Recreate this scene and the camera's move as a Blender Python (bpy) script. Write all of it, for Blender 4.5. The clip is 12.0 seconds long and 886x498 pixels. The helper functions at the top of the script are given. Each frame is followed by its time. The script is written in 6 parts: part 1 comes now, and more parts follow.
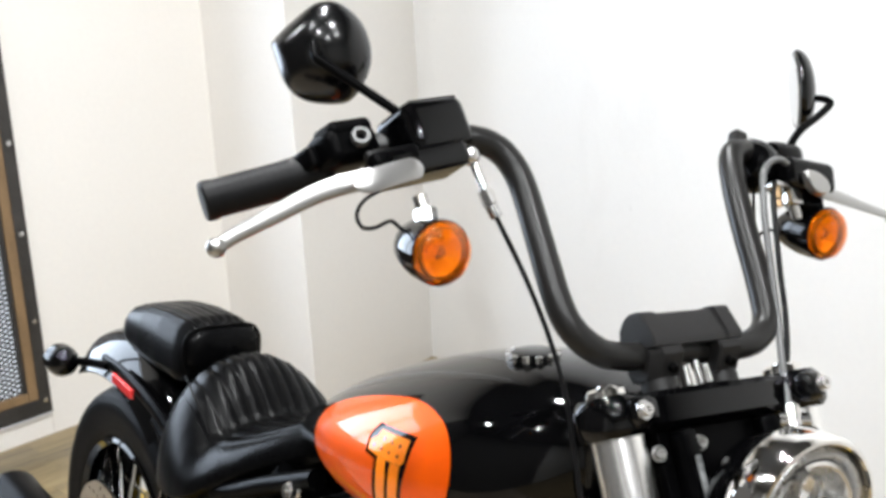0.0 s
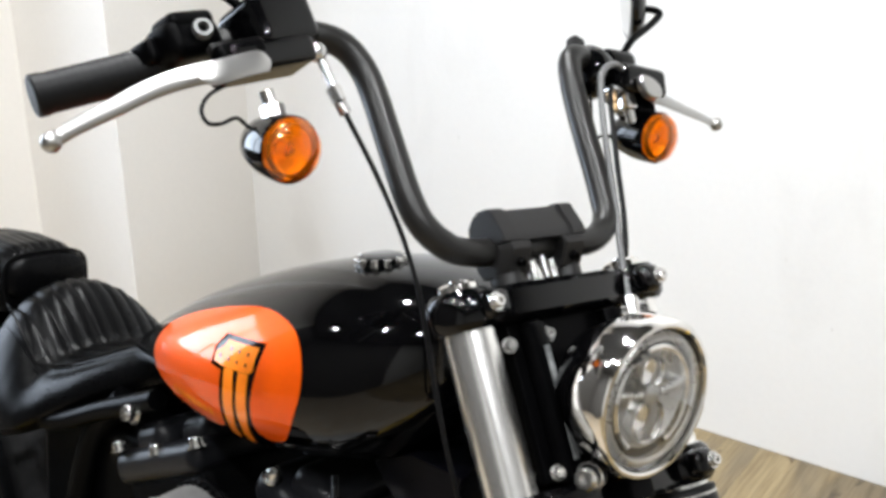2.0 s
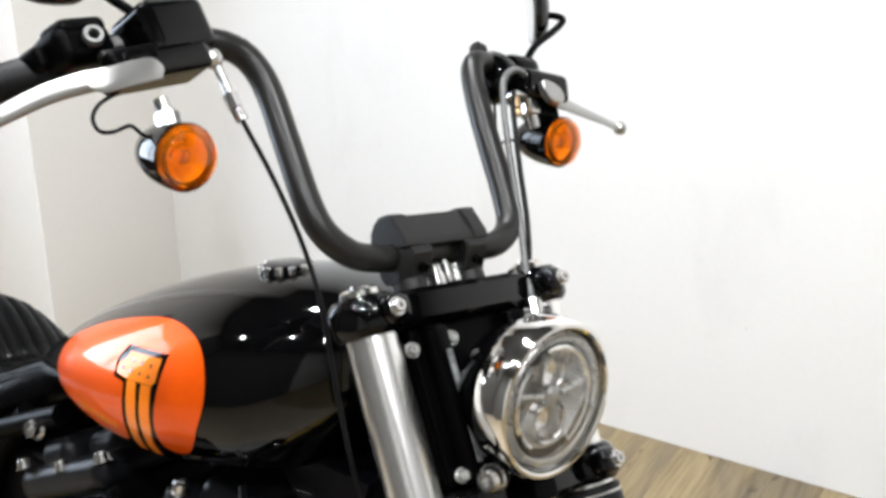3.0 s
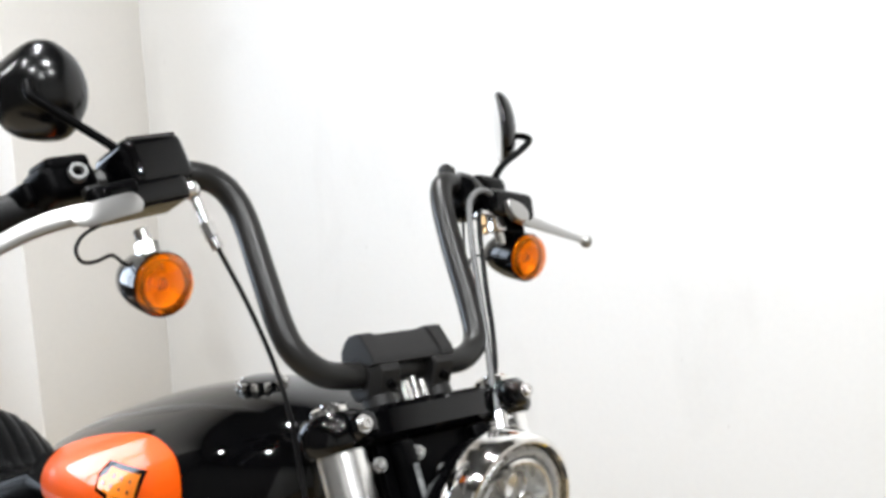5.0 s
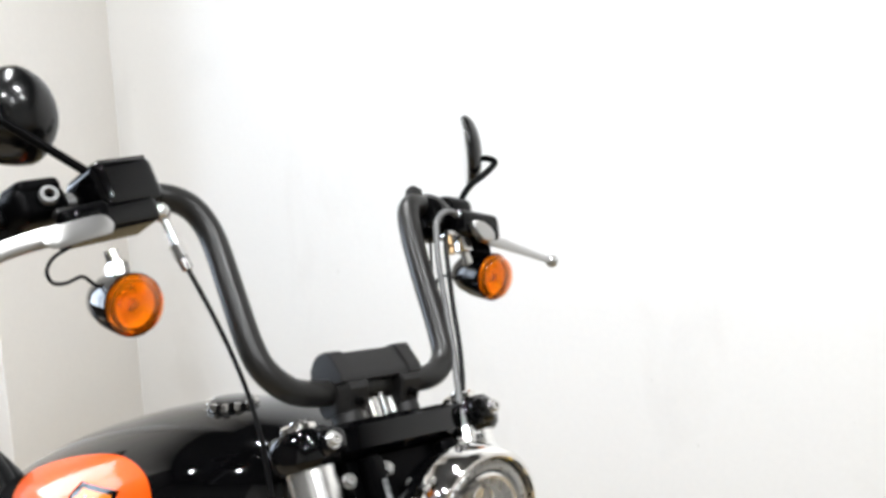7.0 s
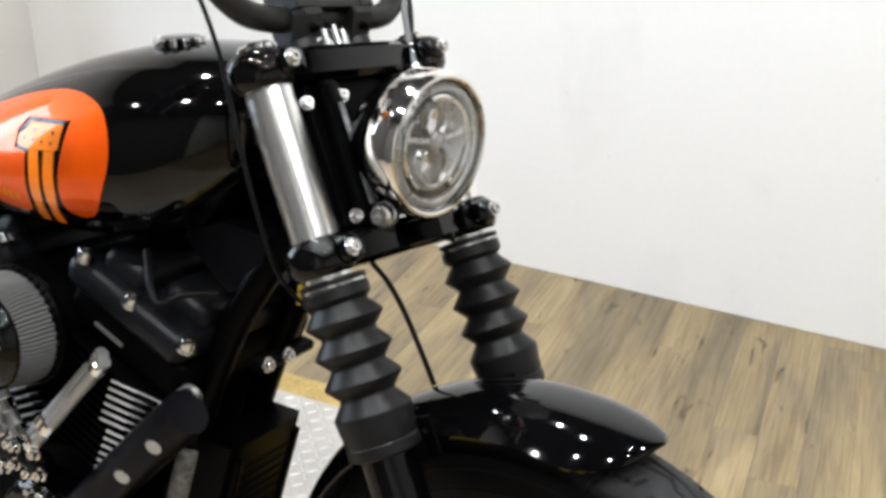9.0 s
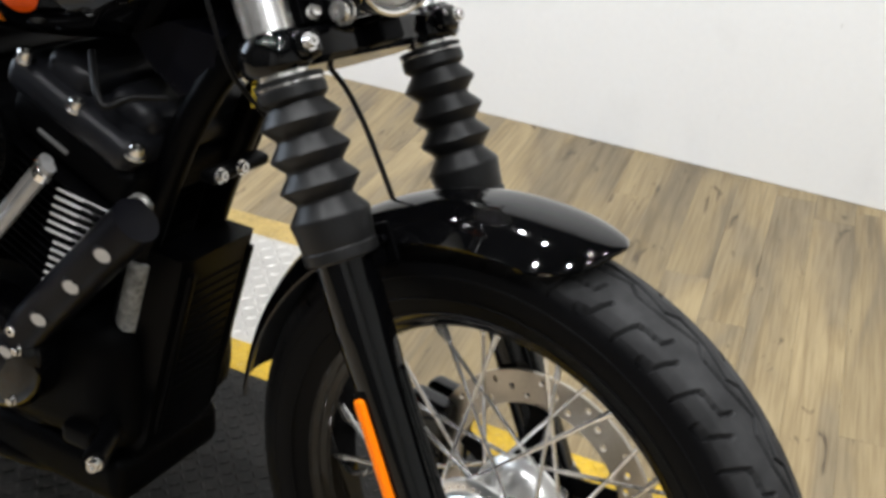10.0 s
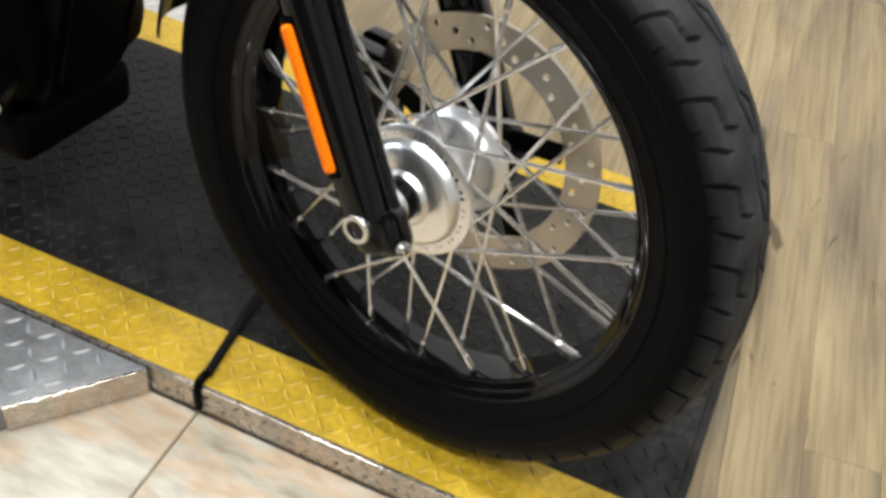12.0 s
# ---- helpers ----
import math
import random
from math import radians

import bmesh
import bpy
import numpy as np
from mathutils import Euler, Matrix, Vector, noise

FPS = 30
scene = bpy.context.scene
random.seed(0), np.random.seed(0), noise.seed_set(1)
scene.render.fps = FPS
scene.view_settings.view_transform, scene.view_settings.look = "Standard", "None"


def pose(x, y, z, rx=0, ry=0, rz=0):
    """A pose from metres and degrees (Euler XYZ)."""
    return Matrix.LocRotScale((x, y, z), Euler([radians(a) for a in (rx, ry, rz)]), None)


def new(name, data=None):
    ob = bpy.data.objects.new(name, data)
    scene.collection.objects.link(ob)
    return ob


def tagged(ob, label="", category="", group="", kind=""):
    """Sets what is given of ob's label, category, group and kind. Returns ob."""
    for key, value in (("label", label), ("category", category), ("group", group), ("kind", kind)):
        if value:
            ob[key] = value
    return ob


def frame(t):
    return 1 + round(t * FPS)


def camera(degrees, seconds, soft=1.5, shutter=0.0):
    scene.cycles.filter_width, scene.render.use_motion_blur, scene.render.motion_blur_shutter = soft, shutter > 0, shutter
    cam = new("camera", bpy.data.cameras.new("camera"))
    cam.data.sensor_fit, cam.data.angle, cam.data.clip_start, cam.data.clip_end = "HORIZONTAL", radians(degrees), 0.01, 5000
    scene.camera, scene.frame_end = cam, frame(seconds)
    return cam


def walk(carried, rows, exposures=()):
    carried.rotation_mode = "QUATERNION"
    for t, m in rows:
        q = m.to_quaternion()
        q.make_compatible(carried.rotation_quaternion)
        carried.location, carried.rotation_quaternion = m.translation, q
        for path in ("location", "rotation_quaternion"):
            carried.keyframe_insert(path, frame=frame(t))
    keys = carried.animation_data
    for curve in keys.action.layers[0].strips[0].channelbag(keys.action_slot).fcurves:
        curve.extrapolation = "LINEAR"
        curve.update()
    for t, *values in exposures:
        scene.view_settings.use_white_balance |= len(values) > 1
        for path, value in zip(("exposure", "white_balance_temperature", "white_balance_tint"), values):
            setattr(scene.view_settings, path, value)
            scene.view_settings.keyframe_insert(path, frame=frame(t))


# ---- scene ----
cam = camera(46.00, 12.0, soft=3.5)
# seconds, eye x y z, yaw to the left of +y, pitch up, lean to the left
PATH = [
    (0.0, 0.3557, -0.5813, 1.3218, 61.14, -12.99, -3.05),
    (0.2, 0.3500, -0.6060, 1.3360, 59.10, -11.29, -2.23),
    (0.5, 0.3383, -0.6283, 1.3447, 55.87, -11.12, -1.85),
    (1.0, 0.3299, -0.6207, 1.3313, 53.30, -12.11, -1.71),
    (1.5, 0.3335, -0.6113, 1.3009, 52.52, -14.80, -1.46),
    (2.0, 0.3430, -0.6061, 1.2819, 51.21, -16.52, -1.63),
    (2.5, 0.3516, -0.5954, 1.2804, 49.07, -16.55, -1.63),
    (3.0, 0.3633, -0.5873, 1.2796, 47.27, -16.20, -1.52),
    (3.2, 0.3680, -0.5855, 1.2795, 46.35, -15.86, -1.50),
    (4.8, 0.4105, -0.5920, 1.3100, 46.01, -12.13, -1.80),
    (5.0, 0.4158, -0.5956, 1.3170, 46.85, -11.17, -2.06),
    (5.5, 0.4290, -0.6006, 1.3317, 46.95, -9.56, -2.29),
    (6.0, 0.4353, -0.5943, 1.3304, 46.04, -8.51, -2.81),
    (6.5, 0.4360, -0.5942, 1.3282, 45.47, -8.84, -2.81),
    (6.7, 0.4365, -0.5980, 1.3235, 45.42, -9.03, -2.65),
    (8.5, 0.4429, -0.6664, 1.2310, 42.30, -19.33, -0.60),
    (9.0, 0.4351, -0.6912, 1.1944, 39.84, -22.93, -0.21),
    (9.5, 0.4350, -0.6996, 1.1608, 37.89, -26.84, 1.73),
    (10.0, 0.4299, -0.6934, 1.1281, 36.88, -30.22, 2.16),
    (10.5, 0.4204, -0.6796, 1.0837, 35.84, -34.91, 3.03),
    (11.0, 0.4107, -0.6788, 1.0474, 33.97, -38.95, 4.21),
    (11.5, 0.4118, -0.6790, 1.0194, 31.38, -42.00, 5.72),
    (12.0, 0.4174, -0.6814, 0.9974, 30.44, -44.18, 7.62),
]
walk(cam, [(t, pose(x, y, z, 0, 0, yaw) @ pose(0, 0, 0, 90 + pitch) @ pose(0, 0, 0, 0, 0, roll)) for t, x, y, z, yaw, pitch, roll in PATH],
     [(0.0, -0.22), (3.2, -0.22), (6.7, -0.20), (8.5, -0.26), (9.5, -0.30), (11.0, -0.36), (12.0, -0.32)])

# ---- world and lights ----
world = bpy.data.worlds.new("world")
scene.world = world
world.use_nodes = True
world.node_tree.nodes["Background"].inputs[0].default_value = (1, 1, 1, 1)
world.node_tree.nodes["Background"].inputs[1].default_value = 0.05
scene.view_settings.exposure = 0.0
GATE_GLOW = 9.5
SPOTS = ((-1.4, 0.15, 46), (-0.7, -0.15, 48), (0.7, 0.05, 48), (2.0, 0.25, 42), (-1.9, -1.9, 16), (-0.45, -1.55, 48), (1.0, -1.45, 48), (2.4, -1.1, 42))


# ---- materials ----
def node(nt, kind, **values):
    n = nt.nodes.new(kind)
    for key, value in values.items():
        n.inputs[key].default_value = value
    return n


def ramp(nt, fac, stops):
    n = nt.nodes.new("ShaderNodeValToRGB")
    while len(n.color_ramp.elements) < len(stops):
        n.color_ramp.elements.new(0.5)
    for e, (p, c) in zip(n.color_ramp.elements, stops):
        e.position, e.color = p, (*c, 1) if len(c) == 3 else c
    nt.links.new(fac, n.inputs[0])
    return n.outputs[0]


def material(name, colour, rough=0.5, metal=0.0, coat=0.0, spec=0.5, spread=0.12, scale=6.0, fine=140.0, bump=0.0, rough_spread=0.12, stretch=(1, 1, 1), bump_scale=None):
    """A surface with variation at two scales in colour and gloss, and fine relief."""
    m = bpy.data.materials.new(name)
    m.use_nodes = True
    nt = m.node_tree
    b = nt.nodes["Principled BSDF"]
    b.inputs["Metallic"].default_value, b.inputs["Coat Weight"].default_value = metal, coat
    b.inputs["Coat Roughness"].default_value, b.inputs["Specular IOR Level"].default_value = 0.04, spec
    at = nt.nodes.new("ShaderNodeTexCoord").outputs["Object"]
    mp = nt.nodes.new("ShaderNodeMapping")
    mp.inputs["Scale"].default_value = stretch
    nt.links.new(at, mp.inputs[0])
    big, small = node(nt, "ShaderNodeTexNoise", Scale=scale, Detail=4.0), node(nt, "ShaderNodeTexNoise", Scale=fine, Detail=3.0)
    for n in (big, small):
        nt.links.new(mp.outputs[0], n.inputs["Vector"])
    mix = nt.nodes.new("ShaderNodeMath")
    mix.operation = "ADD"
    half = nt.nodes.new("ShaderNodeMath")
    half.operation, half.inputs[1].default_value = "MULTIPLY", 0.5
    nt.links.new(big.outputs[0], mix.inputs[0])
    nt.links.new(small.outputs[0], mix.inputs[1])
    nt.links.new(mix.outputs[0], half.inputs[0])
    lo, hi = [tuple(max(0, min(1, c * (1 + s * spread))) for c in colour) for s in (-1, 1)]
    nt.links.new(ramp(nt, half.outputs[0], [(0.3, lo), (0.7, hi)]), b.inputs["Base Color"])
    r = nt.nodes.new("ShaderNodeMapRange")
    r.inputs["From Min"].default_value, r.inputs["From Max"].default_value = 0.3, 0.7
    r.inputs["To Min"].default_value, r.inputs["To Max"].default_value = max(0.01, rough * (1 - rough_spread)), min(1, rough * (1 + rough_spread))
    nt.links.new(half.outputs[0], r.inputs[0])
    nt.links.new(r.outputs[0], b.inputs["Roughness"])
    if bump:
        bp = node(nt, "ShaderNodeBump", Strength=min(1, bump), Distance=0.001)
        src = small
        if bump_scale:
            src = node(nt, "ShaderNodeTexNoise", Scale=bump_scale, Detail=2.0)
            nt.links.new(mp.outputs[0], src.inputs["Vector"])
        nt.links.new(src.outputs[0], bp.inputs["Height"])
        nt.links.new(bp.outputs[0], b.inputs["Normal"])
    return m


def glow(name, colour, strength):
    m = bpy.data.materials.new(name)
    m.use_nodes = True
    b = m.node_tree.nodes["Principled BSDF"]
    b.inputs["Base Color"].default_value = (*colour, 1)
    b.inputs["Emission Color"].default_value, b.inputs["Emission Strength"].default_value = (*colour, 1), strength
    return m


def lens(name, colour, rough=0.03, weight=1.0):
    m = bpy.data.materials.new(name)
    m.use_nodes = True
    b = m.node_tree.nodes["Principled BSDF"]
    b.inputs["Base Color"].default_value = (*colour, 1)
    b.inputs["Roughness"].default_value, b.inputs["Transmission Weight"].default_value = rough, weight
    b.inputs["IOR"].default_value = 1.45
    return m


GLOSS = material("black_gloss_paint", (0.0012, 0.0012, 0.0014), 0.05, coat=0.0, spec=0.32, spread=0.1, fine=60)
SHELL = material("satin_mirror_shell", (0.0016, 0.0016, 0.0018), 0.20, spec=0.45, spread=0.15, bump=0.1, fine=300)
SATIN = material("satin_black_metal", (0.0012, 0.0012, 0.0014), 0.32, spec=0.04, spread=0.15, bump=0.15, fine=400)
BAR = material("satin_bar_coat", (0.009, 0.0085, 0.0080), 0.34, spec=0.34, spread=0.12, bump=0.1, fine=500)
RISER = material("matt_cast_black", (0.009, 0.0085, 0.0085), 0.42, spec=0.30, spread=0.15, bump=0.25, fine=700)
WRINKLE = material("wrinkle_black_engine", (0.0013, 0.0013, 0.0015), 0.48, spec=0.03, spread=0.2, bump=0.5, fine=900)
GREYCAST = material("grey_cast_cover", (0.009, 0.0093, 0.011), 0.30, spec=0.18, spread=0.15, bump=0.3, fine=600)
BOOT = material("boot_rubber", (0.0065, 0.0065, 0.0068), 0.42, spec=0.24, spread=0.25, bump=0.25, fine=300)
GRIP = material("grip_rubber", (0.0055, 0.0055, 0.006), 0.45, spec=0.16, spread=0.2, bump=0.4, fine=500)
CHROME = material("chrome", (0.86, 0.84, 0.81), 0.07, metal=1.0, spread=0.03, rough_spread=0.4)
STEEL = material("bright_steel", (0.68, 0.67, 0.655), 0.20, metal=1.0, spread=0.08, rough_spread=0.3)
SPOKE = material("plated_spoke", (0.92, 0.91, 0.90), 0.24, metal=1.0, spread=0.04)
HARDCHROME = material("hard_chrome_tube", (0.94, 0.93, 0.91), 0.26, metal=1.0, spread=0.015, scale=3.0, fine=40, rough_spread=0.04)
ALLOY = material("brushed_alloy", (0.93, 0.92, 0.90), 0.30, metal=1.0, spread=0.08, bump=0.15, fine=300, stretch=(1, 6, 1))
LEVER = material("polished_lever", (0.42, 0.415, 0.405), 0.32, metal=1.0, spread=0.03, fine=60, rough_spread=0.06)
DISCM = material("brake_disc_steel", (0.46, 0.42, 0.36), 0.30, metal=1.0, spread=0.12, fine=260)
ORANGE = material("orange_lacquer", (0.88, 0.100, 0.001), 0.36, metal=0.30, coat=0.62, spec=0.05, spread=0.05, scale=12)
ORANGE2 = material("light_orange_lacquer", (0.95, 0.23, 0.008), 0.40, coat=0.8, spec=0.05, spread=0.04, scale=12)
DECALK = material("black_decal", (0.010, 0.008, 0.007), 0.2, coat=0.6, spread=0.1)
REFL = material("orange_reflector", (1.0, 0.20, 0.001), 0.30, coat=0.15, spec=0.1, spread=0.05, bump=0.5, fine=500)
REDREFL = material("red_reflector", (0.70, 0.03, 0.03), 0.2, coat=0.8, spread=0.08, bump=0.5, fine=500)
REDTAG = material("red_plastic", (0.55, 0.02, 0.015), 0.35, spread=0.1)
AMBER = lens("amber_lens", (1.0, 0.30, 0.008), 0.03, 0.9)
AMBERCORE = material("lamp_reflector", (0.92, 0.86, 0.62), 0.30, metal=0.5, spec=0.5, spread=0.15, scale=120, bump=0.5, fine=200)
GLASS = lens("lamp_glass", (0.97, 0.97, 0.97), 0.01)
LEATHER = material("black_leather", (0.0018, 0.0018, 0.002), 0.29, spec=0.08, spread=0.25, bump=0.18, fine=300)
STITCH = material("grey_thread", (0.09, 0.09, 0.09), 0.7, spread=0.2)
MIRROR = material("mirror_glass", (0.85, 0.86, 0.87), 0.01, metal=1.0, spread=0.01)
CABLE = material("black_cable_sheath", (0.003, 0.003, 0.0033), 0.40, spec=0.15, spread=0.2, bump=0.3, fine=900)
GREYCABLE = material("grey_cable_sheath", (0.10, 0.10, 0.10), 0.35, spread=0.15)
FILTER = material("grey_filter_pleats", (0.10, 0.10, 0.098), 0.75, spread=0.2)
GAPSHADE = material("gap_shade", (0.004, 0.004, 0.004), 0.8)
LAMPGREY = material("lamp_inner_ring", (0.45, 0.45, 0.44), 0.28, metal=0.9, spread=0.08)
GREYSTICKER = material("grey_foil_label", (0.15, 0.155, 0.155), 0.5, spread=0.9, scale=60)
YELLOWTAG = material("yellow_wire", (0.75, 0.55, 0.03), 0.5)
PIPE = material("blue_black_pipe", (0.0025, 0.0025, 0.004), 0.30, spec=0.10, spread=0.1)
INNERPIPE = material("pale_inner_pipe", (0.42, 0.41, 0.40), 0.45, metal=0.3, spread=0.15)
FIN = material("machined_fin", (0.34, 0.335, 0.33), 0.42, metal=0.7, spread=0.1)
BRASS = material("brass", (0.42, 0.29, 0.16), 0.35, metal=1.0)


def scuffed_wall(name, colour, scuff):
    """White paint with broad uneven coats, faint upright smudges and a fine roller grain."""
    m = material(name, colour, 0.62, spread=0.02, scale=1.5, fine=60, bump=0.12, bump_scale=90)
    nt = m.node_tree
    b = nt.nodes["Principled BSDF"]
    before = b.inputs["Base Color"].links[0].from_socket
    at = nt.nodes.new("ShaderNodeTexCoord").outputs["Object"]
    mp = nt.nodes.new("ShaderNodeMapping")
    mp.inputs["Scale"].default_value = (1.0, 1.0, 0.55)
    nt.links.new(at, mp.inputs[0])
    smudge = node(nt, "ShaderNodeTexNoise", Scale=3.2, Detail=4.0, Roughness=0.5, Distortion=0.4)
    speck = node(nt, "ShaderNodeTexNoise", Scale=46.0, Detail=2.0)
    for n in (smudge, speck):
        nt.links.new(mp.outputs[0], n.inputs["Vector"])
    for fac, stops in ((smudge.outputs[0], [(0.56, (1, 1, 1)), (0.76, scuff)]), (speck.outputs[0], [(0.74, (1, 1, 1)), (0.80, (0.84, 0.83, 0.82))])):
        mx = nt.nodes.new("ShaderNodeMix")
        mx.data_type, mx.blend_type = "RGBA", "MULTIPLY"
        mx.inputs["Factor"].default_value = 1.0
        nt.links.new(before, mx.inputs["A"])
        nt.links.new(ramp(nt, fac, stops), mx.inputs["B"])
        before = mx.outputs["Result"]
    nt.links.new(before, b.inputs["Base Color"])
    return m


WALL = scuffed_wall("white_wall_paint", (0.80, 0.795, 0.785), (0.925, 0.92, 0.915))
WALLC = material("cream_wall_paint", (0.85, 0.825, 0.79), 0.62, spread=0.025, scale=1.5, fine=60, bump=0.12, bump_scale=90)
CEILD = material("dark_unseen_ceiling", (0.05, 0.05, 0.05), 0.9, spread=0.05)
# tones of the unseen walls, picked for what chrome and gloss reflect
WALLG = material("grey_unseen_wall", (0.52, 0.52, 0.51), 0.8, spread=0.06)
WALLD = material("dark_unseen_wall", (0.07, 0.068, 0.066), 0.8, spread=0.1)
PLATEY = material("yellow_painted_plate", (0.50, 0.32, 0.018), 0.40, spread=0.34, scale=14, fine=110, bump=0.4, rough_spread=0.25)
PLATES = material("galvanised_plate", (0.27, 0.27, 0.27), 0.50, metal=0.60, spread=0.30, scale=22, fine=160, bump=0.35, rough_spread=0.3)
OCHRE = material("worn_ochre_plate", (0.40, 0.28, 0.09), 0.45, spread=0.35, scale=16, fine=110, bump=0.4)
RAIL = material("worn_bare_plate", (0.52, 0.47, 0.40), 0.26, metal=0.9, spread=0.25, scale=18, fine=120, bump=0.3, rough_spread=0.35)
PLATEF = material("pale_plate", (0.55, 0.53, 0.50), 0.45, metal=0.6, spread=0.15, scale=14, fine=120, bump=0.3)
FRAMEWOOD = material("stained_frame_wood", (0.22, 0.14, 0.07), 0.5, spread=0.45, scale=5, stretch=(6, 6, 1), bump=0.3)
RUSTSTEEL = material("dark_mill_steel", (0.045, 0.042, 0.040), 0.45, metal=0.4, spread=0.5, scale=12, bump=0.3)
MESHM = material("expanded_steel", (0.05, 0.05, 0.05), 0.5, metal=0.3, spread=0.3)


def worn_paint(name, paint, bare, patch_scale, scuff_scale):
    """Black paint rubbed through to grey in patches and fine scuffs."""
    m = bpy.data.materials.new(name)
    m.use_nodes = True
    nt = m.node_tree
    b = nt.nodes["Principled BSDF"]
    at = nt.nodes.new("ShaderNodeTexCoord").outputs["Object"]
    big, small, grit = node(nt, "ShaderNodeTexNoise", Scale=patch_scale, Detail=5.0, Roughness=0.6), node(nt, "ShaderNodeTexNoise", Scale=scuff_scale, Detail=6.0, Roughness=0.7), node(nt, "ShaderNodeTexNoise", Scale=420.0, Detail=2.0)
    for n in (big, small, grit):
        nt.links.new(at, n.inputs["Vector"])
    both = nt.nodes.new("ShaderNodeMath")
    both.operation = "MULTIPLY"
    nt.links.new(big.outputs[0], both.inputs[0])
    nt.links.new(small.outputs[0], both.inputs[1])
    mid = tuple((p + q) / 2.4 for p, q in zip(paint, bare))
    nt.links.new(ramp(nt, both.outputs[0], [(0.16, paint), (0.26, mid), (0.38, bare)]), b.inputs["Base Color"])
    nt.links.new(ramp(nt, both.outputs[0], [(0.15, (0.34,) * 3), (0.36, (0.62,) * 3)]), b.inputs["Roughness"])
    b.inputs["Specular IOR Level"].default_value = 0.18
    bp = node(nt, "ShaderNodeBump", Strength=0.45, Distance=0.001)
    nt.links.new(grit.outputs[0], bp.inputs["Height"])
    nt.links.new(bp.outputs[0], b.inputs["Normal"])
    return m


PLATEK = worn_paint("black_painted_plate", (0.0040, 0.0038, 0.0035), (0.032, 0.030, 0.028), 9.0, 60.0)


def tyre_material():
    """Black rubber whose running band is scrubbed to a dull grey."""
    m = material("tyre_rubber", (0.0026, 0.0026, 0.0029), 0.46, spec=0.05, spread=0.25, bump=0.35, fine=260)
    nt = m.node_tree
    b = nt.nodes["Principled BSDF"]
    at = nt.nodes.new("ShaderNodeTexCoord").outputs["Object"]
    flat = nt.nodes.new("ShaderNodeVectorMath")
    flat.operation, flat.inputs[1].default_value = "MULTIPLY", (1, 0, 1)
    nt.links.new(at, flat.inputs[0])
    far_out = nt.nodes.new("ShaderNodeVectorMath")
    far_out.operation = "LENGTH"
    nt.links.new(flat.outputs[0], far_out.inputs[0])
    scrub = node(nt, "ShaderNodeTexNoise", Scale=30.0, Detail=5.0)
    nt.links.new(at, scrub.inputs["Vector"])
    band = nt.nodes.new("ShaderNodeMapRange")
    band.inputs["From Min"].default_value, band.inputs["From Max"].default_value = 0.302, 0.322
    nt.links.new(far_out.outputs["Value"], band.inputs[0])
    fac = nt.nodes.new("ShaderNodeMath")
    fac.operation = "MULTIPLY"
    nt.links.new(band.outputs[0], fac.inputs[0])
    nt.links.new(scrub.outputs[0], fac.inputs[1])
    mx = nt.nodes.new("ShaderNodeMix")
    mx.data_type = "RGBA"
    nt.links.new(fac.outputs[0], mx.inputs["Factor"])
    nt.links.new(b.inputs["Base Color"].links[0].from_socket, mx.inputs["A"])
    mx.inputs["B"].default_value = (0.055, 0.055, 0.056, 1)
    nt.links.new(mx.outputs["Result"], b.inputs["Base Color"])
    return m


RUBBER = tyre_material()


